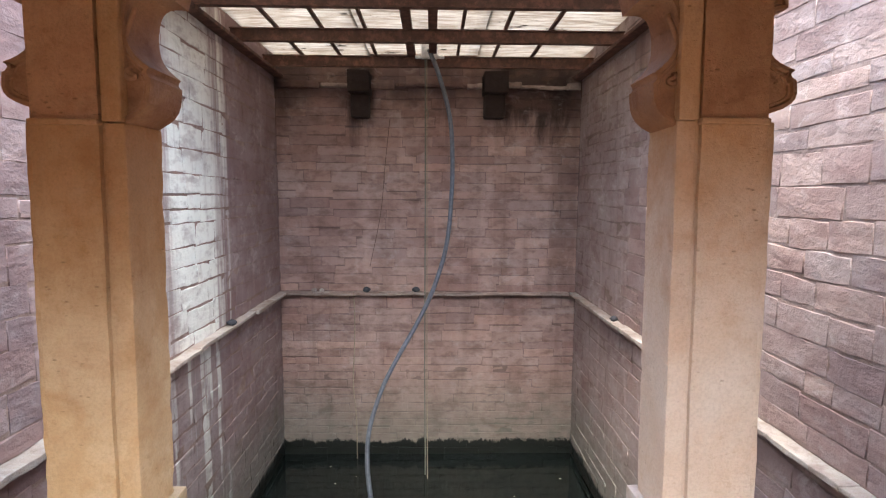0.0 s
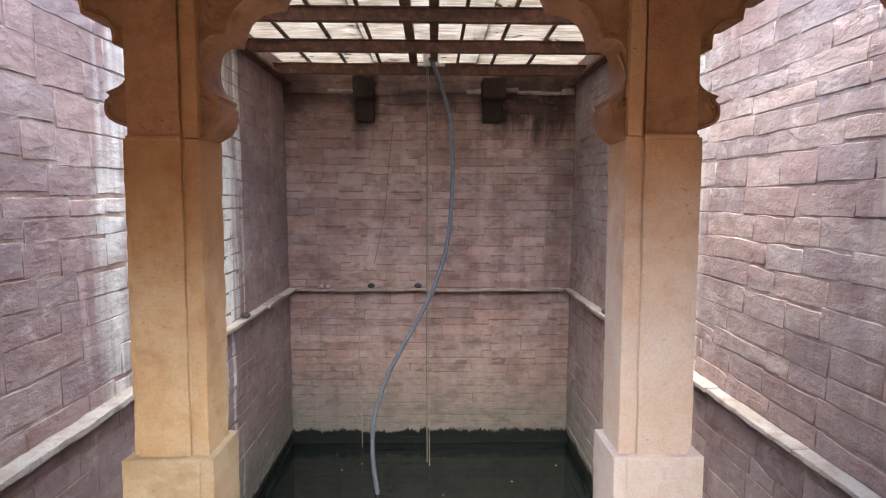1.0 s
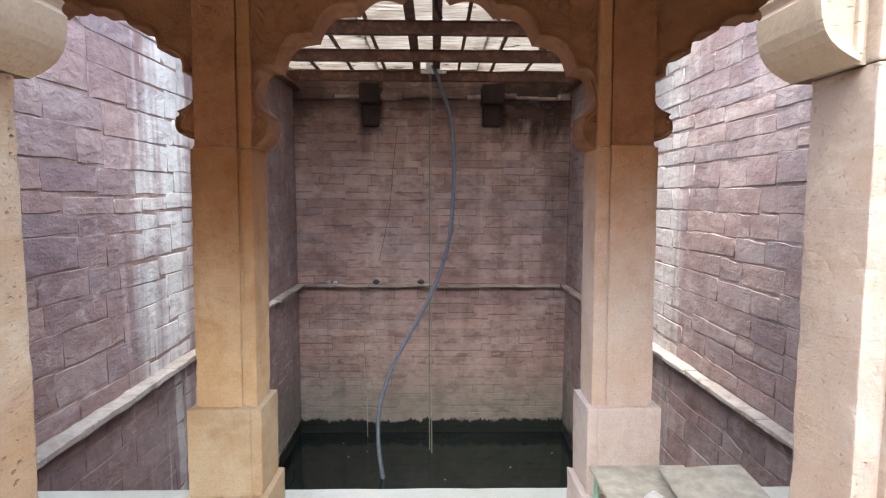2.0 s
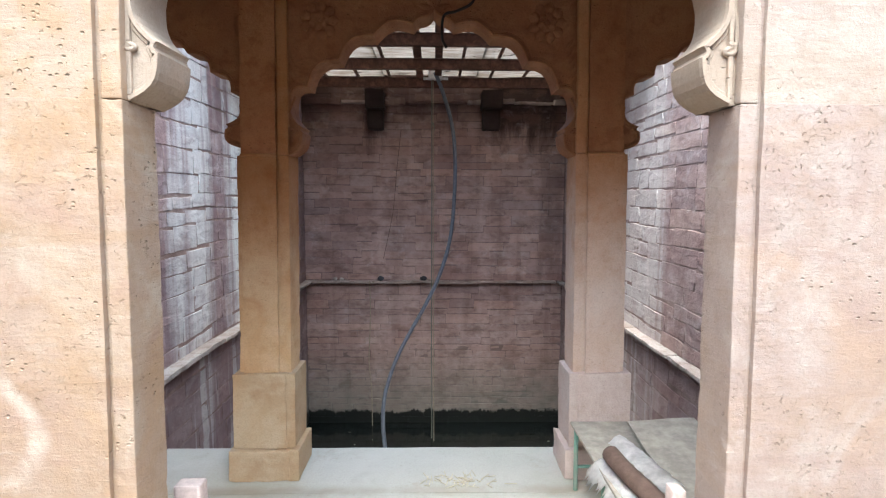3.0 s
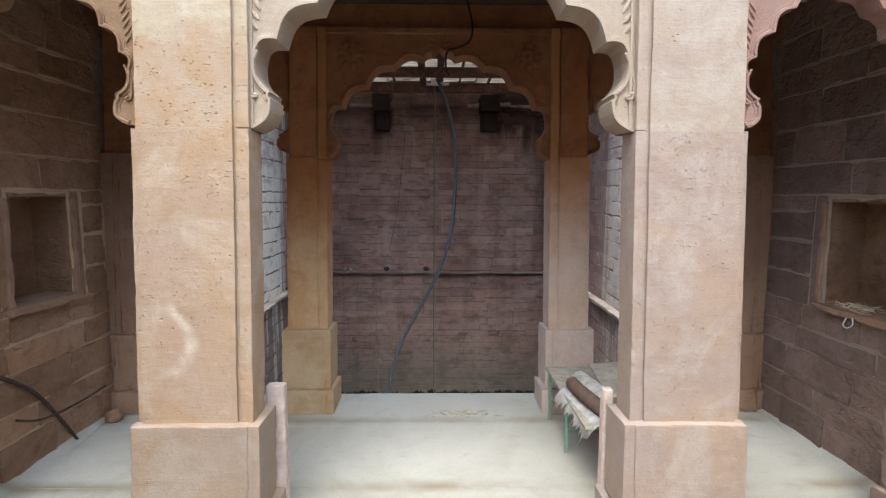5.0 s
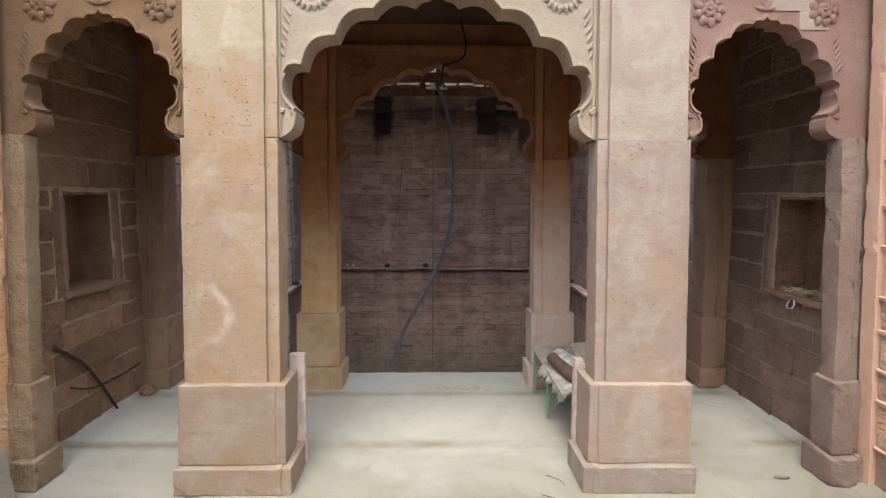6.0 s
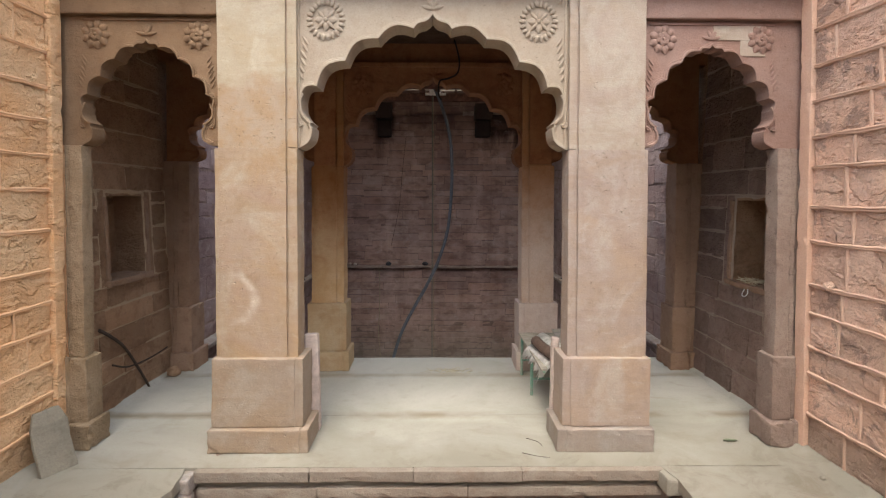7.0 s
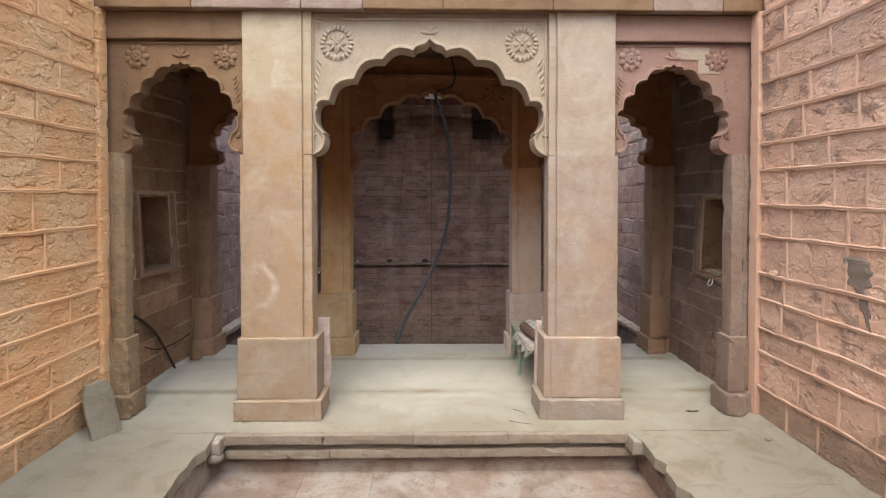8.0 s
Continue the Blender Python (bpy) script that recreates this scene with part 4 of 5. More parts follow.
# well walls
well_w = slab_wall("wall_well_west", "mauve stone well wall streaked with white lime", [(WEL_L - 0.5, WEL_L - 0.01, Y_EDGE - 0.1, Y_FAR + 0.5, -4.2, 4.9)], M_WELL_J)
well_e = slab_wall("wall_well_east", "pink-mauve coursed stone well wall", [(WEL_R + 0.01, WEL_R + 0.5, Y_EDGE - 0.1, Y_FAR + 0.5, -4.2, 4.9)], M_WELL_J)
well_n = slab_wall("wall_well_north", "dark red stone well wall with a wet foot", [(WEL_L - 0.02, WEL_R + 0.02, Y_FAR + 0.016, Y_FAR + 0.5, -4.2, 4.9)], M_WELL_FJ)
well_s = slab_wall("wall_well_south", "stone wall under the porch edge", [(WEL_L, WEL_R, Y_EDGE - 0.5, Y_EDGE - 0.02, -4.2, -0.13)], M_WELL_J)

# facade above the arcade
facade = slab_wall("facade_band", "projecting stone band over the arches", [(CRT_L, CRT_R, 0.64, 1.0, 3.39, 4.2)], M_PLAS_R)
x = CRT_L
rng = random.Random(12)
while x < CRT_R - 0.05:
    w = min(rng.uniform(0.5, 1.1), CRT_R - x)
    part("band_stone", rough_box(x + 0.002, x + w - 0.002, 0.565, 0.64, 3.385, 3.68, 0.15, 0.004, 0.01, x), M_PLAS_R if rng.random() < 0.6 else M_ARCH_SL, facade)
    x += w
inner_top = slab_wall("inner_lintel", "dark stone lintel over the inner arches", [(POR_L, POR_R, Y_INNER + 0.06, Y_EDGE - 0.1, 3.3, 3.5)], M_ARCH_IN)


# ---- pillars ----
def pillar(label, cx, out, y, w0, w1, deep, z_cap, z_top, dado, base, mat, name="pillar", upper=None, low=None, foot=None, bead=True, strip=0.058, outer=None):
    """upper: the stone above the capital, if it differs. w0, w1: from the axis, inner and outer edge of the shaft."""
    low = low or mat
    outer = outer or (dado[2], base[2])
    foot = foot or low
    p = thing(name, label, "pillar", "porch pillars")

    def span(a, b):
        return (cx + out * a, cx + out * b) if out > 0 else (cx + out * b, cx + out * a)

    a, b = span(w0 + strip + 0.012, w1 - 0.035)
    if upper:
        part("shaft", rough_box(a, b, y, y + deep, dado[1] - 0.01, z_cap, 0.06, 0.004, 0.0015, cx + out, 0.004), mat, p)
        part("upper_shaft", rough_box(a, b, y + 0.002, y + deep - 0.002, z_cap - 0.002, z_top, 0.06, 0.004, 0.0015, cx + out, 0.004), upper, p)
        if bead:
            part("cap_bead", rough_box(a - 0.004, b + 0.004, y - 0.012, y + deep, z_cap - 0.012, z_cap + 0.01, 0.08, 0.003, 0.006, cx), mat, p)
    else:
        part("shaft", rough_box(a, b, y, y + deep, dado[1] - 0.01, z_top, 0.06, 0.006, 0.012, cx + out), mat, p)
    c, d = span(w0, w0 + strip)
    if upper:
        part("edge_strip", rough_box(c, d, y + 0.012, y + deep - 0.01, dado[1] - 0.01, z_cap, 0.035, 0.003, 0.005, cx + out * 3, 0.008), mat, p)
        part("edge_strip", rough_box(c, d, y + (0.012 if not bead else -0.004), y + deep - 0.01, z_cap + 0.001, z_top, 0.035, 0.003, 0.005, cx + out * 3, 0.008), mat if bead else upper, p)
    else:
        part("edge_strip", rough_box(c, d, y + 0.012, y + deep - 0.01, dado[1] - 0.01, z_top, 0.05, 0.006, 0.012, cx + out * 3), mat, p)
    c, d = span(w0 + strip - 0.006, w0 + strip + 0.02)
    part("groove", box(c, d, y + 0.02, y + deep - 0.02, dado[1], z_top - 0.01), mat, p)
    c, d = span(w1 - 0.04, w1)
    part("edge_strip", rough_box(c, d, y + 0.022, y + deep - 0.02, dado[1] - 0.01, z_cap, 0.035, 0.003, 0.005, cx + out * 4, 0.006), mat, p)
    e = dado[2]
    c, d = span(w0 - e + 0.058, w1 + outer[0])
    part("dado", rough_box(c, d, y - e, y + deep + e, dado[0] + 0.002, dado[1], 0.05, 0.005, 0.008, cx + out * 5, 0.01), low, p)
    c, d = span(w0 - e, w0 - e + 0.072)
    part("dado_strip", rough_box(c, d, y - e + 0.012, y + deep + e - 0.01, dado[0] + 0.002, dado[1] - 0.003, 0.05, 0.004, 0.006, cx + out * 6, 0.008), low, p)
    e = base[2]
    c, d = span(w0 - e + 0.06, w1 + outer[1])
    part("base_block", rough_box(c, d, y - e, y + deep + e, base[0], base[1], 0.05, 0.006, 0.01, cx + out * 7, 0.018), foot, p)
    c, d = span(w0 - e, w0 - e + 0.076)
    part("base_strip", rough_box(c, d, y - e + 0.012, y + deep + e - 0.01, base[0], base[1] - 0.003, 0.05, 0.005, 0.008, cx + out * 8, 0.01), foot, p)
    return p


F_DADO, F_BASE = (0.18, 0.71, 0.045), (0.0, 0.18, 0.09)
pillar("cream sandstone pillar with a stepped plinth, water-stained", CX, -1, Y_FRONT, 0.992, 1.598, 0.22, 2.25, 3.385, F_DADO, F_BASE, M_PIL_L, upper=M_PIL_LU, low=M_BASE_L, bead=False, strip=0.068, outer=(0.014, 0.03))
pillar("pale pink sandstone pillar with a stepped plinth", CX, 1, Y_FRONT, 1.006, 1.602, 0.22, 2.25, 3.385, F_DADO, F_BASE, M_PIL_R, upper=M_PIL_RU, foot=M_BASE_R, bead=False, outer=(0.012, 0.03))
I_DADO, I_BASE = (0.22, 0.75, 0.033), (0.0, 0.22, 0.062)
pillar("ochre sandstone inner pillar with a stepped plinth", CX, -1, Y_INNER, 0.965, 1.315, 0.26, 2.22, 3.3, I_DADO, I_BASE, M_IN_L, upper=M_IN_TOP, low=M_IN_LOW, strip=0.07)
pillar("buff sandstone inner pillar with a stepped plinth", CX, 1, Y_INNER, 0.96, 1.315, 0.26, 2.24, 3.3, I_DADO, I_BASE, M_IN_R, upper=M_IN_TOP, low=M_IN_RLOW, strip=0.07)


def pilaster(label, x_in, x_wall, y, deep, mat, wash=None, dado=(0.2, 0.7), z_top=2.27):
    """Half pillar against a side wall, with a ribbed corner."""
    p = thing("pilaster", label, "pilaster", "porch pilasters")
    s = 1 if x_wall > x_in else -1

    def span(a, b):
        return (x_in + s * a, x_in + s * b) if s > 0 else (x_in + s * b, x_in + s * a)

    w = abs(x_wall - x_in)
    part("shaft", rough_box(*span(0, w * 0.5), y, y + deep, dado[1] - 0.01, z_top, 0.06, 0.006, 0.008, x_in, 0.016), mat, p)
    part("rib", rough_box(*span(w * 0.51, w * 0.7), y + 0.012, y + deep, dado[1] - 0.01, z_top, 0.06, 0.005, 0.006, x_in + 1, 0.012), mat, p)
    part("rib", rough_box(*span(w * 0.71, w + 0.05), y + 0.02, y + deep, dado[1] - 0.01, z_top, 0.1, 0.005, 0.008, x_in + 2, 0.02), wash or mat, p)
    part("dado", rough_box(*span(-0.035, w * 0.52), y - 0.035, y + deep + 0.03, dado[0], dado[1], 0.05, 0.006, 0.01, x_in + 3, 0.02), mat, p)
    part("dado_rib", rough_box(*span(w * 0.525, w * 0.7), y - 0.025, y + deep, dado[0], dado[1], 0.05, 0.006, 0.008, x_in + 4, 0.016), mat, p)
    part("dado_rib", rough_box(*span(w * 0.71, w + 0.05), y - 0.015, y + deep, dado[0], dado[1], 0.07, 0.007, 0.014, x_in + 5), mat, p)
    part("base_block", rough_box(*span(-0.07, w * 0.55), y - 0.075, y + deep + 0.06, 0.0, dado[0], 0.05, 0.008, 0.012, x_in + 6, 0.024), mat, p)
    part("base_rib", rough_box(*span(w * 0.555, w + 0.05), y - 0.06, y + deep, 0.0, dado[0], 0.07, 0.01, 0.02, x_in + 7), mat, p)
    return p


pilaster("eroded grey-brown sandstone pilaster against the orange wall", -2.42, CRT_L - 0.02, 0.66, 0.12, M_PLAS_L, M_ORANGE_J)
pilaster("ribbed mauve sandstone pilaster against the reddish wall", 2.745, CRT_R + 0.02, 0.66, 0.14, M_PLAS_R)
pilaster("dark inner pilaster in the corner of the porch", -2.47, POR_L, 2.4, 0.24, M_DARKPLAS)
pilaster("dark inner pilaster in the corner of the porch", 2.80, POR_R, 2.4, 0.24, M_DARKPLAS)

# ---- arches ----
centre = thing("cusped_arch", "carved cream cusped arch with two round rosettes", "arch", "porch arches")
YA = 0.672
arch_panel(centre, CENTRE_ARCH, CX, CX - 1.048, CX + 1.048, 2.25, 3.385, YA, YA + 0.2, M_ARCH)
for s in (-1, 1):
    sun_rosette(centre, CX + s * 0.785, 3.15, YA, 0.145, M_ARCH)
    spray(centre, CX + s * 0.955, 2.74, YA, M_ARCH, -s)
    scroll(centre, CX + s * 0.955, 2.44, YA, M_ARCH, s)
    part("frame_bead", box(CX + s * 0.985 - 0.008, CX + s * 0.985 + 0.008, YA - 0.012, YA + 0.01, 2.27, 3.33, 0.004), M_ARCH, centre)
    petals = bmesh.new()
    for a in (0.2, 0.8, 1.4):
        petal(petals, CX + s * 0.975, 3.325, YA, (math.pi - a if s < 0 else a) + math.pi, 0.0, 0.08, 0.014, 0.012)
    part("corner_leaf", petals, M_ARCH, centre, smooth=True)
part("frame_bead", box(CX - 0.99, CX + 0.99, YA - 0.012, YA + 0.01, 3.33, 3.346, 0.004), M_ARCH, centre)
bud(centre, CX, 3.23, YA, M_ARCH)

for label, cx, lo, hi, mat in (("carved brown cusped side arch with petalled flowers", -1.955, CRT_L - 0.14, -1.40, M_ARCH_SL), ("carved red cusped side arch with petalled flowers", 2.25, 1.73, CRT_R + 0.14, M_ARCH_SR)):
    side = thing("cusped_arch", label, "arch", "porch arches")
    ys = 0.70
    arch_panel(side, SIDE_ARCH, cx, lo, hi, 2.275, 3.17, ys, ys + 0.13, mat)
    for s in (-1, 1):
        flower_rosette(side, cx + s * 0.37, 3.045, ys, 0.105, mat)
        spray(side, cx + s * 0.47, 2.68, ys, mat, -s, 0.75)
        scroll(side, cx + s * 0.455, 2.42, ys, mat, s, 0.75)
    bud(side, cx, 3.045, ys, mat, 0.9)
    part("frame_bead", box(cx - 0.47, cx + 0.47, ys - 0.01, ys + 0.01, 3.142, 3.156, 0.004), mat, side)
    if cx > 0:
        for x0, x1, z0, z1 in ((0.012, 0.405, 3.04, 3.14), (0.215, 0.405, 2.93, 3.0395)):
            part("repair_stone", rough_box(cx + x0, cx + x1, ys - 0.005, ys + 0.02, z0, z1, 0.05, 0.0015, 0.001, 2.0), M_PIL_RU, side, "pale buff repair stone")
    part("lintel", rough_box(lo, hi, 0.655, 0.9, 3.175, 3.384, 0.14, 0.004, 0.012, cx), mat, side, "plain projecting lintel")

inner = thing("cusped_arch", "dark umber cusped inner arch above the well edge", "arch", "porch arches")
YI = Y_INNER + 0.035
IN_CENTRE = [Vector((p.x * 0.985, p.y - 0.03)) for p in CENTRE_ARCH]
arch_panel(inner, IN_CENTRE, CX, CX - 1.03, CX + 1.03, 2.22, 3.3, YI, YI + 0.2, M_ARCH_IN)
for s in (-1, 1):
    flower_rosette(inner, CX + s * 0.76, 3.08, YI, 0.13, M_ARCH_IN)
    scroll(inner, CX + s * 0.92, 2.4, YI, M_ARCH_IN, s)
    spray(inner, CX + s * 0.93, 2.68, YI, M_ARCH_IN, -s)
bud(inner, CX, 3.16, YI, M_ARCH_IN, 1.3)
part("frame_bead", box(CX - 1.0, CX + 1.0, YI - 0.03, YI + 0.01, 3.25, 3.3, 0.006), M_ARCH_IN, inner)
for s, wall_x in ((-1, POR_L), (1, POR_R)):
    sa = thing("cusped_arch", "dark umber cusped inner side arch", "arch", "porch arches")
    edge = CX + s * 1.30
    mid = (edge + (wall_x - s * 0.25)) / 2
    k = abs(wall_x - s * 0.25 - edge) / 2 / 0.47
    half = [Vector((p.x * k, p.y)) for p in SIDE_ARCH]
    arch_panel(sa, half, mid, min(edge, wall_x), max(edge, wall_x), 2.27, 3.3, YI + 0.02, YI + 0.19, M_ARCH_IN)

# ---- ledge round the well ----
ledge = thing("well_ledge", "projecting pale stone string course round the well", "ledge", kind="structure")
rng = random.Random(5)
for axis, lo, hi in (("w", Y_EDGE, Y_FAR), ("e", Y_EDGE, Y_FAR), ("n", WEL_L + 0.16, WEL_R - 0.16)):
    u = lo
    while u < hi - 0.02:
        w = min(rng.uniform(0.7, 1.4), hi - u)
        if hi - u - w < 0.3:
            w = hi - u
        out, t = 0.15 + rng.uniform(-0.02, 0.02), rng.uniform(-0.012, 0.012)
        if axis == "w":
            b = (WEL_L - 0.05, WEL_L + out, u + 0.003, u + w - 0.003)
        elif axis == "e":
            b = (WEL_R - out, WEL_R + 0.05, u + 0.003, u + w - 0.003)
        else:
            b = (u + 0.003, u + w - 0.003, Y_FAR - out, Y_FAR + 0.05)
        part("ledge_stone", rough_box(*b, -0.085, -0.03 + t, 0.08, 0.016, 0.008, u), M_LEDGE_F if axis == "n" else M_LEDGE, ledge)
        u += w

LEAN = 0.02
for ob in list(scene.objects):
    kind = ob.name.split(".")[0]
    if ob.parent is None and (kind in ("pillar", "pilaster", "cusped_arch", "facade_band", "wall_court_west", "wall_court_east")):
        inside = kind in ("pillar", "pilaster", "cusped_arch") and any(v.y > 1.5 for c in ob.children[:1] for v in (Vector(b) for b in c.bound_box))
        battered(ob, 0.015 if inside else LEAN)

# ---- iron frame and sheeting over the far half of the well ----
TOP = 4.35


def i_beam(bm, y, x0, x1, z0, z1, flange=0.1):
    add_box(bm, x0, x1, y - flange / 2, y + flange / 2, z0, z0 + 0.014)
    add_box(bm, x0, x1, y - flange / 2, y + flange / 2, z1 - 0.014, z1)
    add_box(bm, x0, x1, y - 0.006, y + 0.006, z0 + 0.014, z1 - 0.014)
    return bm


iron = thing("roof_frame", "rusted steel beams and bars spanning the well", "roof frame")
for y in (5.9, 7.4, 8.9, 10.45):
    part("beam", i_beam(bmesh.new(), y, WEL_L - 0.2, WEL_R + 0.2, TOP, TOP + 0.2), M_RUST, iron)
for x in (-2.2, -1.5, -0.82, 0.7, 1.38, 2.1):
    part("cross_bar", box(x - 0.025, x + 0.025, 5.7, 10.9, TOP + 0.205, TOP + 0.25), M_RUST, iron)
for x in (-0.16, 0.24):
    part("channel", box(x - 0.07, x + 0.07, 5.7, 10.9, TOP + 0.2, TOP + 0.34), M_RUST, iron)
for x in (WEL_L + 0.1, WEL_R - 0.1):
    part("side_rail", rough_box(x - 0.09, x + 0.09, 6.6, Y_FAR - 0.05, TOP - 0.06, TOP - 0.002, 0.3, 0.008), M_RUST, iron)

rng = random.Random(77)
for k, (x0, x1) in enumerate(((WEL_L - 0.3, -1.0), (-1.03, 1.15), (1.12, WEL_R + 0.3))):
    for a, b in ((5.6, 8.3), (8.25, Y_FAR + 0.2)):
        verts, faces = [], []
        ny = int((b - a) / 0.018)
        for j in range(ny + 1):
            y = a + (b - a) * j / ny
            for i in range(9):
                x = x0 + (x1 - x0) * i / 8
                verts.append((x, y, TOP + 0.37 + 0.03 * (k == 1) + 0.02 * (a > 6) + 0.011 * math.sin(y * 87) + 0.02 * noise.noise(Vector((x, y, k)))))
        for j in range(ny):
            for i in range(8):
                q = j * 9 + i
                faces.append((q, q + 1, q + 10, q + 9))
        sheet = new("roof_sheet", mesh_of("roof_sheet", verts, faces, M_SHEET))
        mod = sheet.modifiers.new("thickness", "SOLIDIFY")
        mod.thickness = 0.002
        tagged(sheet, "weathered ridged translucent sheet lying on the steel frame", "roof sheet", "roof sheets")

for x0, x1 in ((-1.4, -0.98), (1.23, 1.7)):
    c = thing("corbel", "soot-dark stone bracket below the roof frame", "corbel", "corbels")
    part("upper_stone", rough_box(x0, x1, Y_FAR - 0.5, Y_FAR, 3.95, 4.35, 0.1, 0.012, 0.02, x0), M_SOOT, c)
    part("lower_stone", rough_box(x0 + 0.03, x1 - 0.03, Y_FAR - 0.3, Y_FAR, 3.5, 3.95, 0.1, 0.012, 0.05, x1), M_SOOT, c)
plate = thing("wall_plate", "dark broken stone course under the roof frame", "stone course", kind="structure")
x = WEL_L + 0.02
while x < WEL_R - 0.1:
    w = min(rng.uniform(0.5, 1.0), WEL_R - x - 0.02)
    part("plate_stone", rough_box(x, x + w - 0.01, Y_FAR - rng.uniform(0.07, 0.16), Y_FAR + 0.05, 4.1 + rng.uniform(-0.03, 0.03), 4.22 + rng.uniform(-0.05, 0.03), 0.07, 0.018, 0.02, x, 0.04), M_WELL_F if rng.random() < 0.5 else M_LEDGE_F, plate)
    x += w

# hose, rope and cords hanging into the water
pump = thing("pipe_bracket", "white plastic pipe outlet fixed on a roof beam", "pipe fitting")
part("box", box(0.03, 0.33, 10.24, 10.38, 4.48, 4.73, 0.02), M_WHITE, pump)
part("cross_pipe", tube([(-0.08, 10.28, 4.5), (0.45, 10.28, 4.5)], 0.03, 8, 1), M_WHITE, pump)
hose = tagged(link_mesh("hose", tube([(0.17, 10.24, 4.62), (0.34, 10.22, 4.2), (0.53, 10.22, 3.55), (0.6, 10.15, 2.95), (0.6, 10.1, 2.1), (0.51, 10.0, 1.1), (0.28, 9.9, 0.3), (-0.02, 9.8, -0.34), (-0.34, 9.7, -0.9), (-0.63, 9.6, -1.45), (-0.81, 9.5, -1.95), (-0.9, 9.4, -2.35), (-0.91, 9.3, -2.8), (-0.87, 9.22, -3.2), (-0.79, 9.15, -3.7)], 0.042, 12, 8), M_HOSE, smooth=True), "thick grey-blue hose curving down from the roof frame into the water", "hose")
well_rope = thing("rope", "thin grey-green rope hanging straight into the water", "rope")
part("strand", tube([(0.1, 10.3, 4.55), (0.105, 10.3, 2.0), (0.1, 10.3, -1.0), (0.11, 10.3, -3.7)], 0.013, 6, 6), M_ROPE, well_rope)
part("strand", tube([(0.13, 10.28, 4.55), (0.14, 10.27, 1.0), (0.145, 10.22, -1.5), (0.16, 10.15, -3.7)], 0.009, 6, 6), M_CORD, well_rope)
kn = bmesh.new()
bmesh.ops.create_uvsphere(kn, u_segments=8, v_segments=6, radius=0.03, matrix=Matrix.Translation((0.12, 10.29, 3.55)))
part("knot", kn, M_ROPE, well_rope, smooth=True)
part("loose_end", tube([(0.12, 10.28, 3.55), (0.16, 10.27, 3.48), (0.15, 10.27, 3.38)], 0.007, 6, 4), M_ROPE, well_rope)
tagged(link_mesh("cord", tube([(-1.38, 10.98, -0.02), (-1.36, 10.97, -0.6), (-1.38, 10.98, -1.3), (-1.41, 10.99, -2.0), (-1.35, 10.96, -2.7), (-1.34, 10.95, -3.65)], 0.012, 6, 6), M_CORD), "thin pale cord hanging from the ledge", "cord")
tagged(link_mesh("cord", tube([(-0.62, 11.08, 3.5), (-0.72, 11.07, 2.6), (-0.82, 11.08, 1.6), (-1.05, 11.07, 0.5)], 0.006, 6, 6), M_ROLL), "thin dark wire hanging on the well wall", "cord")


def rough_lump(x, y, z, r, seed, mat, name, label, category, group=""):
    bm = bmesh.new()
    bmesh.ops.create_icosphere(bm, subdivisions=2, radius=r)
    for v in bm.verts:
        v.co *= 1 + 0.35 * noise.noise(v.co * (1.6 / r) + Vector((seed, 0, 0)))
        v.co.z *= 0.75
    low = min(v.co.z for v in bm.verts)
    for v in bm.verts:
        v.co += Vector((x, y, z - low - 0.004))
    return tagged(link_mesh(name, bm, mat, smooth=True), label, category, group)


# Dark lumps stand in for pigeons; the two pale ones are stones.
for k, (x, y, r, m) in enumerate(((-2.2, 11.05, 0.06, M_LEDGE), (-1.12, 11.05, 0.075, M_PIGEON), (-0.1, 11.04, 0.075, M_PIGEON), (-2.84, 8.35, 0.07, M_PIGEON), (3.17, 8.6, 0.06, M_PIGEON), (-2.05, 11.06, 0.05, M_LEDGE))):
    rough_lump(x, y, -0.03, r, k * 3.7, m, "loose_stone", "plain lump lying on the ledge, the dark ones standing for pigeons", "stone", "stones on the ledge")

# flotsam on the water
rng = random.Random(21)
for k in range(14):
    x, y = rng.uniform(-2.5, 2.8), rng.uniform(8.2, 10.8)
    bm = bmesh.new()
    bmesh.ops.create_icosphere(bm, subdivisions=1, radius=rng.uniform(0.008, 0.018))
    for v in bm.verts:
        v.co = Vector((v.co.x * 1.6 + x, v.co.y + y, v.co.z * 0.3 + WATER + 0.004))
    tagged(link_mesh("flotsam", bm, M_STRAW), "small pale scrap floating on the dark water", "flotsam", "scraps on the water")

# ---- things in the porch ----
bench = thing("bench", "low bench with green steel legs and a grey board top", "bench")
BX0, BX1, BY0, BY1, BZ = 1.08, 1.62, 1.1, 2.27, 0.45
bm = rough_box(BX0, BX1, BY0, BY1, BZ - 0.018, BZ, 0.2, 0.003, 0.004, 2)
part("seat_board", bm, M_BOARD, bench)
for y in (1.66, 2.22):
    for x in (BX0 + 0.03, BX1 - 0.04):
        part("leg", tube([(x, y, BZ - 0.016), (x, y - 0.015, 0.0)], 0.015, 8, 1), M_GREEN, bench)
    part("stretcher", tube([(BX0 + 0.03, y - 0.008, 0.16), (BX1 - 0.04, y - 0.008, 0.16)], 0.011, 8, 1), M_GREEN, bench)
    part("cross_rail", tube([(BX0 + 0.03, y, BZ - 0.03), (BX1 - 0.04, y, BZ - 0.03)], 0.012, 8, 1), M_GREEN, bench)
part("side_rail", tube([(BX0 + 0.03, BY0, BZ - 0.03), (BX0 + 0.03, BY1, BZ - 0.03)], 0.012, 8, 1), M_GREEN, bench)

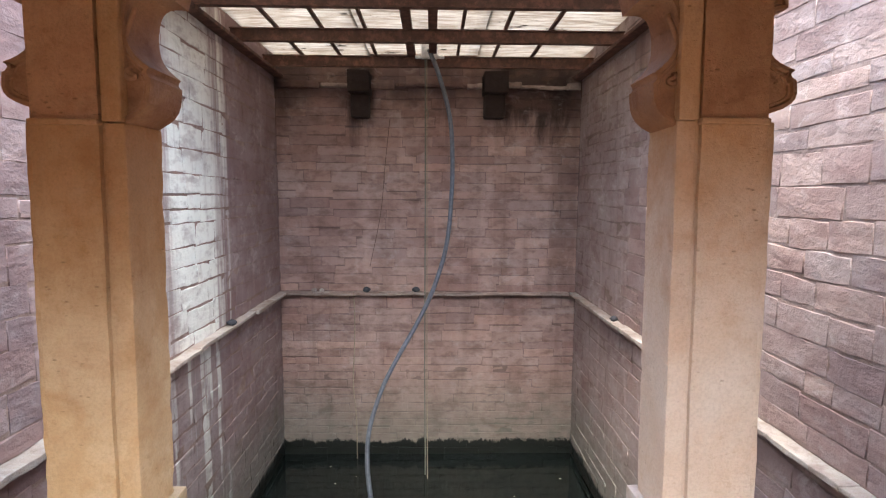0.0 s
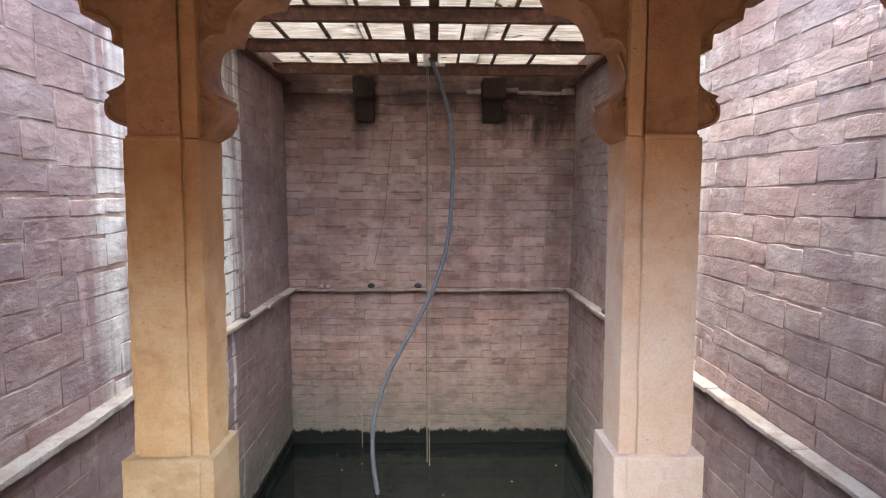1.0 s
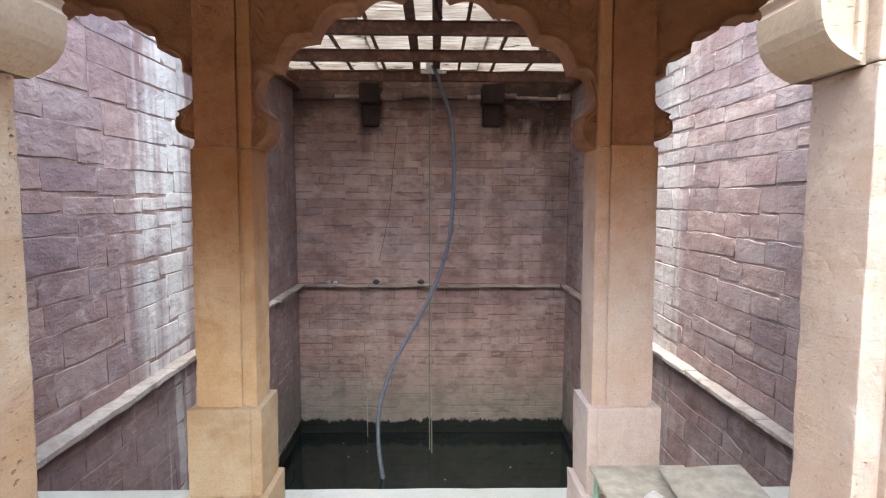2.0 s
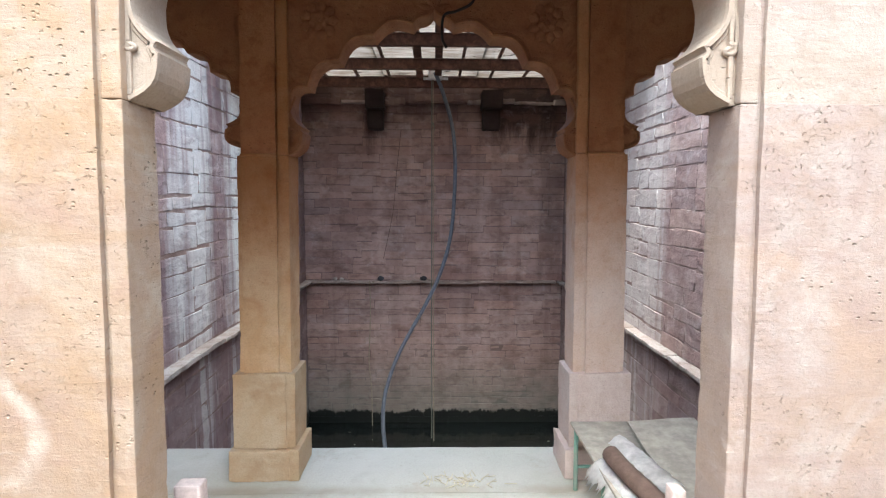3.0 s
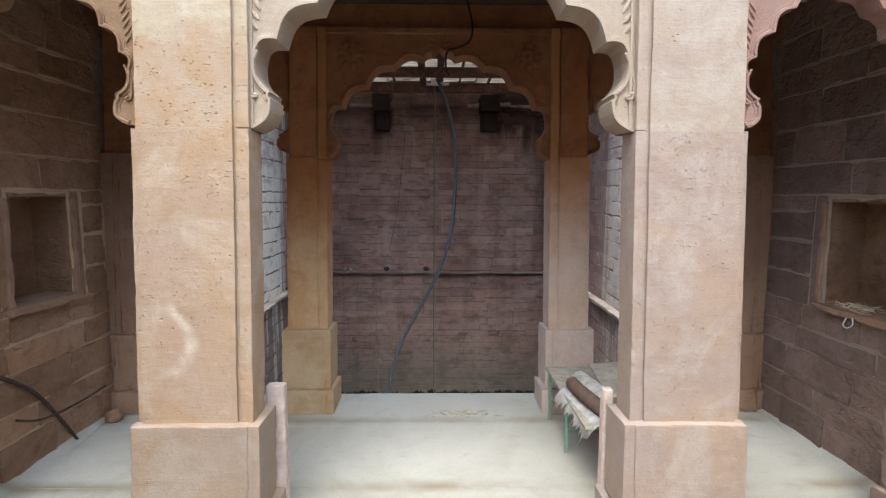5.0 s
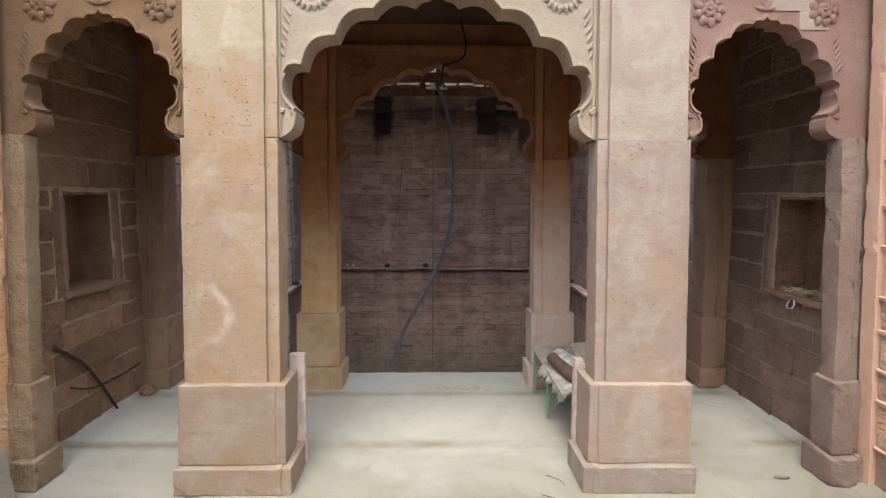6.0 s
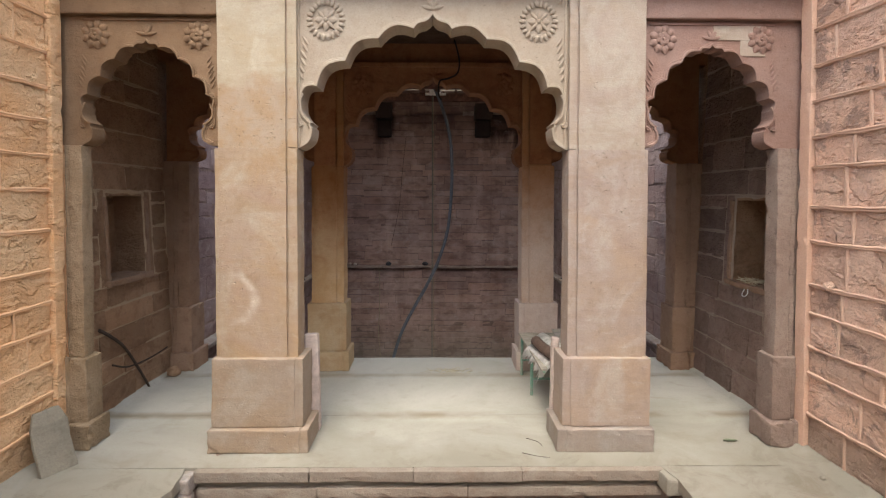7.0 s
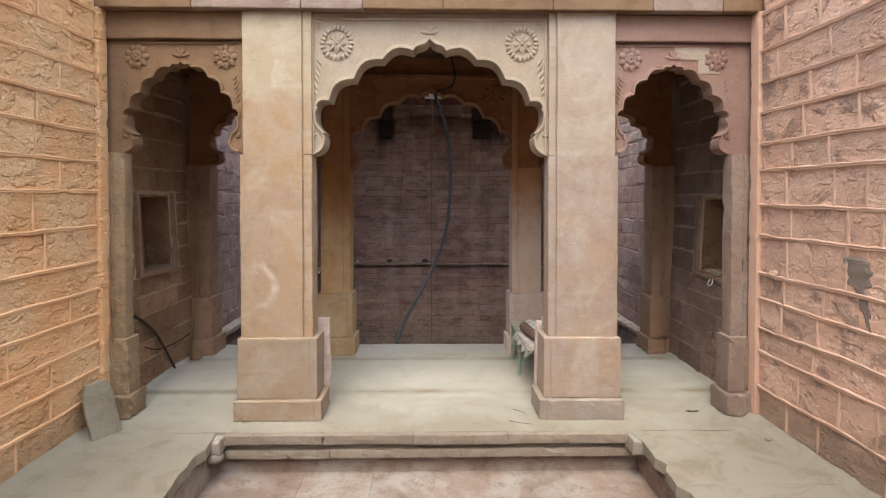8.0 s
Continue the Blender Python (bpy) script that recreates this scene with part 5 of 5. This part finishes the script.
board = link_mesh("loose_board", rough_box(0, 0.42, -1.0, 0, 0, 0.014, 0.15, 0.006, 0.003, 9), M_BOARD)
board.matrix_basis = pose(1.385, 2.07, BZ + 0.075, 3, -5, -3)
tagged(board, "warped grey board lying slanted on the bench", "board")

roll = thing("rolled_mat", "brown rolled mat with a torn white lining, lying on the bench", "mat")
part("roll", tube([(1.15, 1.68, BZ + 0.075), (1.165, 1.5, BZ + 0.075), (1.2, 1.3, BZ + 0.075), (1.24, 1.05, BZ + 0.075)], 0.05, 12, 5), M_ROLL, roll, smooth=True)


def torn_flap(base, reach, drop, n, seed, lift):
    """A thin torn sheet: one edge straight, the other ragged and hanging."""
    rng = random.Random(seed)
    bm = bmesh.new()
    rows = []
    for i in range(n + 1):
        t = i / n
        p = Vector(base[0]).lerp(Vector(base[1]), t)
        k = 0.7 + 0.3 * noise.noise(Vector((t * 5, seed, 0))) + rng.choice((-0.05, 0.0, 0.05, 0.2)) * rng.random()
        row = []
        for j in range(6):
            u = j / 5 * k
            row.append(bm.verts.new((p.x + reach[0] * u, p.y + reach[1] * u, p.z + lift * math.sin(u * 3) + drop * u * u + 0.01 * noise.noise(Vector((t * 14, u * 5, seed))))))
        rows.append(row)
    for a, b in zip(rows, rows[1:]):
        for j in range(5):
            bm.faces.new((a[j], a[j + 1], b[j + 1], b[j]))
    bmesh.ops.solidify(bm, geom=bm.faces[:], thickness=0.004)
    return bm


part("torn_lining", torn_flap(((1.15, 1.72, BZ + 0.03), (1.22, 1.08, BZ + 0.03)), (-0.17, 0.02), -0.2, 60, 3, 0.012), M_MATTING, roll, "ragged white lining hanging over the edge", True)
part("torn_lining", torn_flap(((1.16, 1.76, BZ + 0.1), (1.25, 1.2, BZ + 0.12)), (0.17, 0.12), -0.05, 44, 6, 0.03), M_MATTING, roll, "ragged white lining", True)

for x0, x1, y0, high in ((-0.875, -0.765, 0.91, 0.805), (1.125, 1.185, 0.91, 0.77)):
    post = tagged(link_mesh("stone_post", rough_box(x0, x1, y0, y0 + 0.07, 0.0, high, 0.1, 0.004, 0.012, x0), M_MARBLE), "short pale pink stone post standing behind a pillar", "post", "stone posts")

wire = tagged(link_mesh("cable", tube([(0.37, 2.3, 3.5), (0.42, 2.3, 3.3), (0.4, 2.31, 3.17), (0.3, 2.33, 3.12), (0.22, 2.36, 3.1), (0.21, 2.4, 2.98), (0.24, 2.42, 2.92)], 0.009, 8, 6), M_BLACK, smooth=True), "black electric cable hanging from the porch ceiling to the arch", "cable")

branch = thing("branch", "dry forked branch leaning against the porch wall", "branch")
part("stem", tube([(-2.69, 1.2, 0.76), (-2.68, 1.33, 0.67), (-2.67, 1.5, 0.52), (-2.67, 1.7, 0.25), (-2.67, 1.86, 0.005)], 0.015, 8, 5, 0.75), M_BARK, branch)
part("twig", tube([(-2.66, 1.3, 0.42), (-2.64, 1.5, 0.34), (-2.66, 1.9, 0.3), (-2.68, 2.25, 0.3)], 0.009, 6, 4, 0.7), M_BARK, branch)
rough_lump(-2.6, 2.2, 0.0, 0.07, 3.3, M_DARKSTONE, "loose_stone", "grey stone on the porch floor by the wall", "stone")

slab = link_mesh("leaning_slab", rough_box(-0.115, 0.115, 0.0, 0.04, 0.0, 0.44, 0.06, 0.012, 0.015, 5), M_SLAB)
for v in slab.data.vertices:
    if v.co.z > 0.34:
        v.co.x *= 1 - (v.co.z - 0.34) * 3.2
slab.matrix_basis = pose(-2.42, 0.3, 0.0, -15, 0, 62)
tagged(slab, "grey broken stone slab leaning on the orange wall", "stone slab")

for k, (x, y, r) in enumerate(((2.82, 0.15, 0.02),)):
    rough_lump(x, y, 0.0, r, 50 + k, M_FLOOR, "loose_stone", "small dusty stone on the side walk", "stone", "stones on the walk")

leaf = bmesh.new()
for i in range(7):
    t = i / 6
    w = 0.028 * math.sin(math.pi * (0.05 + 0.9 * t))
    for o in (-1, 0, 1):
        leaf.verts.new((2.5 + (t - 0.5) * 0.11, 0.7 + o * w * 0.8, 0.005 + 0.005 * abs(o)))
leaf.verts.ensure_lookup_table()
for i in range(6):
    for o in range(2):
        q = i * 3 + o
        leaf.faces.new((leaf.verts[q], leaf.verts[q + 3], leaf.verts[q + 4], leaf.verts[q + 1]))
bmesh.ops.solidify(leaf, geom=leaf.faces[:], thickness=0.002)
tagged(link_mesh("leaf", leaf, M_LEAF), "green leaf fallen on the dusty floor", "leaf")
for k, pts in enumerate((((0.83, 0.52, 0.006), (0.93, 0.46, 0.012), (1.02, 0.45, 0.006)), ((0.9, 0.75, 0.006), (0.98, 0.68, 0.01), (1.0, 0.62, 0.006)))):
    tagged(link_mesh("twig", tube(pts, 0.0025, 6, 4, 0.5), M_BARK), "thin dry twig on the dusty floor", "twig", "twigs")
rng = random.Random(31)
bm = bmesh.new()
for k in range(60):
    x, y, a = rng.gauss(0.34, 0.13), rng.gauss(2.3, 0.05), rng.uniform(0, 3.14)
    l = rng.uniform(0.015, 0.05)
    d = Vector((math.cos(a), math.sin(a), 0)) * l
    p = Vector((x, y, 0.005 + rng.uniform(0, 0.008)))
    s = Vector((-d.y, d.x, 0)).normalized() * 0.0025
    vs = [bm.verts.new(p + o) for o in (-d - s, d - s, d + s, -d + s)]
    up = [bm.verts.new(v.co + Vector((0, 0, 0.003))) for v in vs]
    bm.faces.new(up)
    for i in range(4):
        bm.faces.new((vs[i], vs[(i + 1) % 4], up[(i + 1) % 4], up[i]))
tagged(link_mesh("straw", bm, M_STRAW), "scattered dry straw on the porch floor", "straw", kind="stuff")

# ---- niches ----
for name, xw, sgn in (("wall_porch_west", POR_L, 1), ("wall_porch_east", POR_R, -1)):
    y0, y1, z0, z1 = HOLES[name]
    wall = bpy.data.objects[name]
    a, b = sorted((xw - sgn * 0.24, xw + sgn * 0.05))
    part("niche_sill", rough_box(a, b, y0 - 0.06, y1 + 0.06, z0 - 0.06, z0, 0.08, 0.01, 0.012, y0, 0.03), M_DARKPLAS, wall, "worn projecting niche sill")
    for yj in (y0 - 0.055, y1 + 0.003):
        a, b = sorted((xw - sgn * 0.02, xw + sgn * 0.03))
        part("niche_jamb", rough_box(a, b, yj, yj + 0.052, z0, z1, 0.08, 0.01, 0.01, yj, 0.03), M_DARKPLAS, wall)
ring = tagged(link_mesh("cord_loop", tube([(3.02, 1.43, 1.08), (3.0, 1.4, 1.04), (2.99, 1.43, 1.01), (3.0, 1.48, 1.02), (3.02, 1.48, 1.07)], 0.005, 6, 6), M_WHITE), "white cord loop hanging from the niche sill", "cord")
bm = bmesh.new()
for k in range(60):
    a = rng.uniform(0, 3.14)
    d = Vector((math.cos(a), math.sin(a), rng.uniform(-0.3, 0.5))) * rng.uniform(0.02, 0.05)
    p = Vector((rng.uniform(2.98, 3.14), rng.gauss(1.42, 0.07), 1.135 + rng.uniform(0, 0.04)))
    s = Vector((0, 0, 0.003))
    vs = [bm.verts.new(p + o) for o in (-d - s, d - s, d + s, -d + s)]
    bm.faces.new(vs)
tagged(link_mesh("straw", bm, M_STRAW), "wisps of straw lying in the niche", "straw", kind="stuff")

# ---- masonry pieces, last ----
def leaning(m, wall_x):
    """The frame of a court wall that follows its batter."""
    k = -(wall_x - CX) * LEAN
    n = m.copy()
    up = Vector((k, 0, 1)).normalized()
    along = m.col[0].to_3d()
    n.col[1][:3] = up.cross(along)
    n.col[2][:3] = up
    n.translation.x += -k * 1.3
    return n


# the wash runs round the corner of each court wall
for wall, xw, sgn, mat in ((west, CRT_L, 1, M_ORANGE), (east, CRT_R, -1, M_RED_J)):
    a, b = sorted((xw - sgn * 0.08, xw + sgn * 0.045))
    ob = part("corner_strip", rough_box(a, b, 0.55, 0.655, -0.02, 3.385, 0.05, 0.004, 0.006, xw, 0.014), mat, wall)
    for v in ob.data.vertices:
        v.co.x -= (v.co.x - CX) * LEAN * (v.co.z - 1.3)

rng = random.Random(101)
Y0 = -4.6
cw = courses(0.55 - Y0, 3.85, (0.2, 0.3), (0.36, 0.95), rng)
masonry(west, leaning(facing(CRT_L + 0.001, Y0, 0, "+x"), CRT_L), cw, M_ORANGE, 1, 0.009, 0.002, 0.006, 300)
ridges(west, leaning(facing(CRT_L + 0.012, Y0, 0, "+x"), CRT_L), cw, M_ORANGE_J, 2, 0.011, 0.016)
rng = random.Random(202)
ce = courses(0.55 - Y0, 3.85, (0.2, 0.33), (0.25, 0.72), rng)
masonry(east, leaning(facing(CRT_R - 0.001, 0.55, 0, "-x"), CRT_R), ce, M_RED, 3, 0.009, 0.002, 0.005, 300)
ridges(east, leaning(facing(CRT_R - 0.012, 0.55, 0, "-x"), CRT_R), ce, M_RED_J, 4)

for name, direction, xw in (("wall_porch_west", "+x", POR_L), ("wall_porch_east", "-x", POR_R)):
    y0, y1, z0, z1 = HOLES[name]
    wall = bpy.data.objects[name]
    rng = random.Random(len(name))
    a, b = 0.92, 2.4
    inner_side = (y1 + 0.13, b)
    fields = [
        (a, b, 0.0, z0 - 0.24, (0.19, 0.26), (0.42, 0.8)),
        (a, b, z0 - 0.24, z0 - 0.05, (0.19, 0.2), (0.24, 0.36)),
        (a, b, z1 + 0.05, 3.5, (0.2, 0.3), (0.45, 0.9)),
        (*inner_side, z0 - 0.05, z1 + 0.05, (0.21, 0.27), (0.5, 0.6)),
        (y1 + 0.01, y1 + 0.13, z0 - 0.05, z1 + 0.05, (0.79, 0.87), (0.2, 0.3)),
        (y0 - 0.12, y0 - 0.01, z0 - 0.05, z1 + 0.05, (0.79, 0.87), (0.2, 0.3)),
        (a, y0 - 0.12, z0 - 0.05, z1 + 0.05, (0.2, 0.28), (0.3, 0.5))]
    for ya, yb, za, zb, tall, long in fields:
        bl = courses(yb - ya, zb - za, tall, long, rng)
        fr = facing(xw, ya if direction == "+x" else yb, za, direction)
        masonry(wall, fr, bl, M_DARKSTONE if xw < 0 else M_DARKSTONE_E, rng.random(), 0.012, 0.003, 0.01)
        ridges(wall, fr, bl, M_DARK_J if xw < 0 else M_DARK_JE, rng.random(), 0.016, 0.015)
        for edge in ((ya, yb) if yb - ya < 0.3 else ()):
            ob = new("mortar_bead", bead_mesh(zb - za, True, 0.015, 0.015, M_DARK_J if xw < 0 else M_DARK_JE, rng))
            ob.parent = wall
            ob.matrix_basis = facing(xw, edge, za, direction) @ Matrix(((0, 0, -1, 0), (0, 1, 0, 0), (1, 0, 0, 0), (0, 0, 0, 1)))

for wall, fr, length, mat, seed, near in (
        (well_w, facing(WEL_L - 0.01, Y_EDGE, -4.0, "+x"), Y_FAR - Y_EDGE, M_WELL_L, 11, lambda b: b[0] + 2 * (b[1] < 3.0)),
        (well_e, facing(WEL_R + 0.01, Y_FAR, -4.0, "-x"), Y_FAR - Y_EDGE, M_WELL_R, 12, lambda b: -b[0] + 2 * (b[1] < 3.0)),
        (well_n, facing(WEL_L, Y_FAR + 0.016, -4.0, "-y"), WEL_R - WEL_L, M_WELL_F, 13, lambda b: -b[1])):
    rng = random.Random(seed)
    fine = wall is well_n
    hs, ws = ((0.14, 0.24), (0.4, 1.1)) if fine else ((0.17, 0.33), (0.28, 0.9))
    low = courses(length, 3.88, hs, ws, rng)
    high = [(u, v + 3.97, w, h) for u, v, w, h in courses(length, 4.85, hs, ws, rng)]
    masonry(wall, fr, low + high, mat, seed, 0.008, 0.0015 if fine else 0.0012, 0.005 if fine else 0.006, 300, "stone_block", near, 0.045, 0.006 if fine else 0.012)

# a scab of grey cement on the east wall of the court, with a run below it
verts, faces = [], []
ROWS, COLS = 26, 6
for i in range(ROWS + 1):
    t = i / ROWS
    z = 1.54 - 0.5 * t
    mid_y = -0.42 - 0.2 * max(0.0, t - 0.25) + 0.03 * noise.noise(Vector((t * 5, 2, 0)))
    half = (0.13 * math.sqrt(max(0.0, 1 - ((t - 0.22) / 0.24) ** 2)) if t < 0.4 else 0.0) + 0.055 * max(0.0, min(1.0, t * 4, (1 - t) * 3))
    half *= 1 + 0.5 * noise.noise(Vector((t * 9, 5, 0)))
    lean = -(CRT_R - CX) * LEAN * (z - 1.3)
    for j in range(COLS + 1):
        u = j / COLS * 2 - 1
        edge = 0.35 * half * noise.noise(Vector((t * 17, u * 4, 1))) if abs(u) == 1 else 0.0
        out = 0.02 if abs(u) == 1 or i in (0, ROWS) else -0.016 + 0.01 * noise.noise(Vector((t * 8, u * 3, 8)))
        verts.append((CRT_R + lean + out, mid_y + u * half + edge, z))
for i in range(ROWS):
    for j in range(COLS):
        a = i * (COLS + 1) + j
        faces.append((a, a + 1, a + COLS + 2, a + COLS + 1))
scab = new("cement_patch", mesh_of("cement_patch", verts, faces, M_CEMENT))
scab.parent = east
tagged(scab, "grey cement patch on the reddish wall")

# a broken stone peg left in the east wall of the court
peg = bmesh.new()
bmesh.ops.create_cone(peg, cap_ends=True, segments=10, radius1=0.045, radius2=0.036, depth=0.05, matrix=Matrix.Translation((CRT_R - 0.025, 0.36, 1.29)) @ Matrix.Rotation(-math.pi / 2, 4, "Y"))
bmesh.ops.bevel(peg, geom=peg.edges[:], offset=0.008, segments=2, affect="EDGES")
for v in peg.verts:
    v.co += Vector(noise.noise_vector(v.co * 21)) * 0.007
part("stone_peg", peg, M_RED, east, "broken stone peg", True)
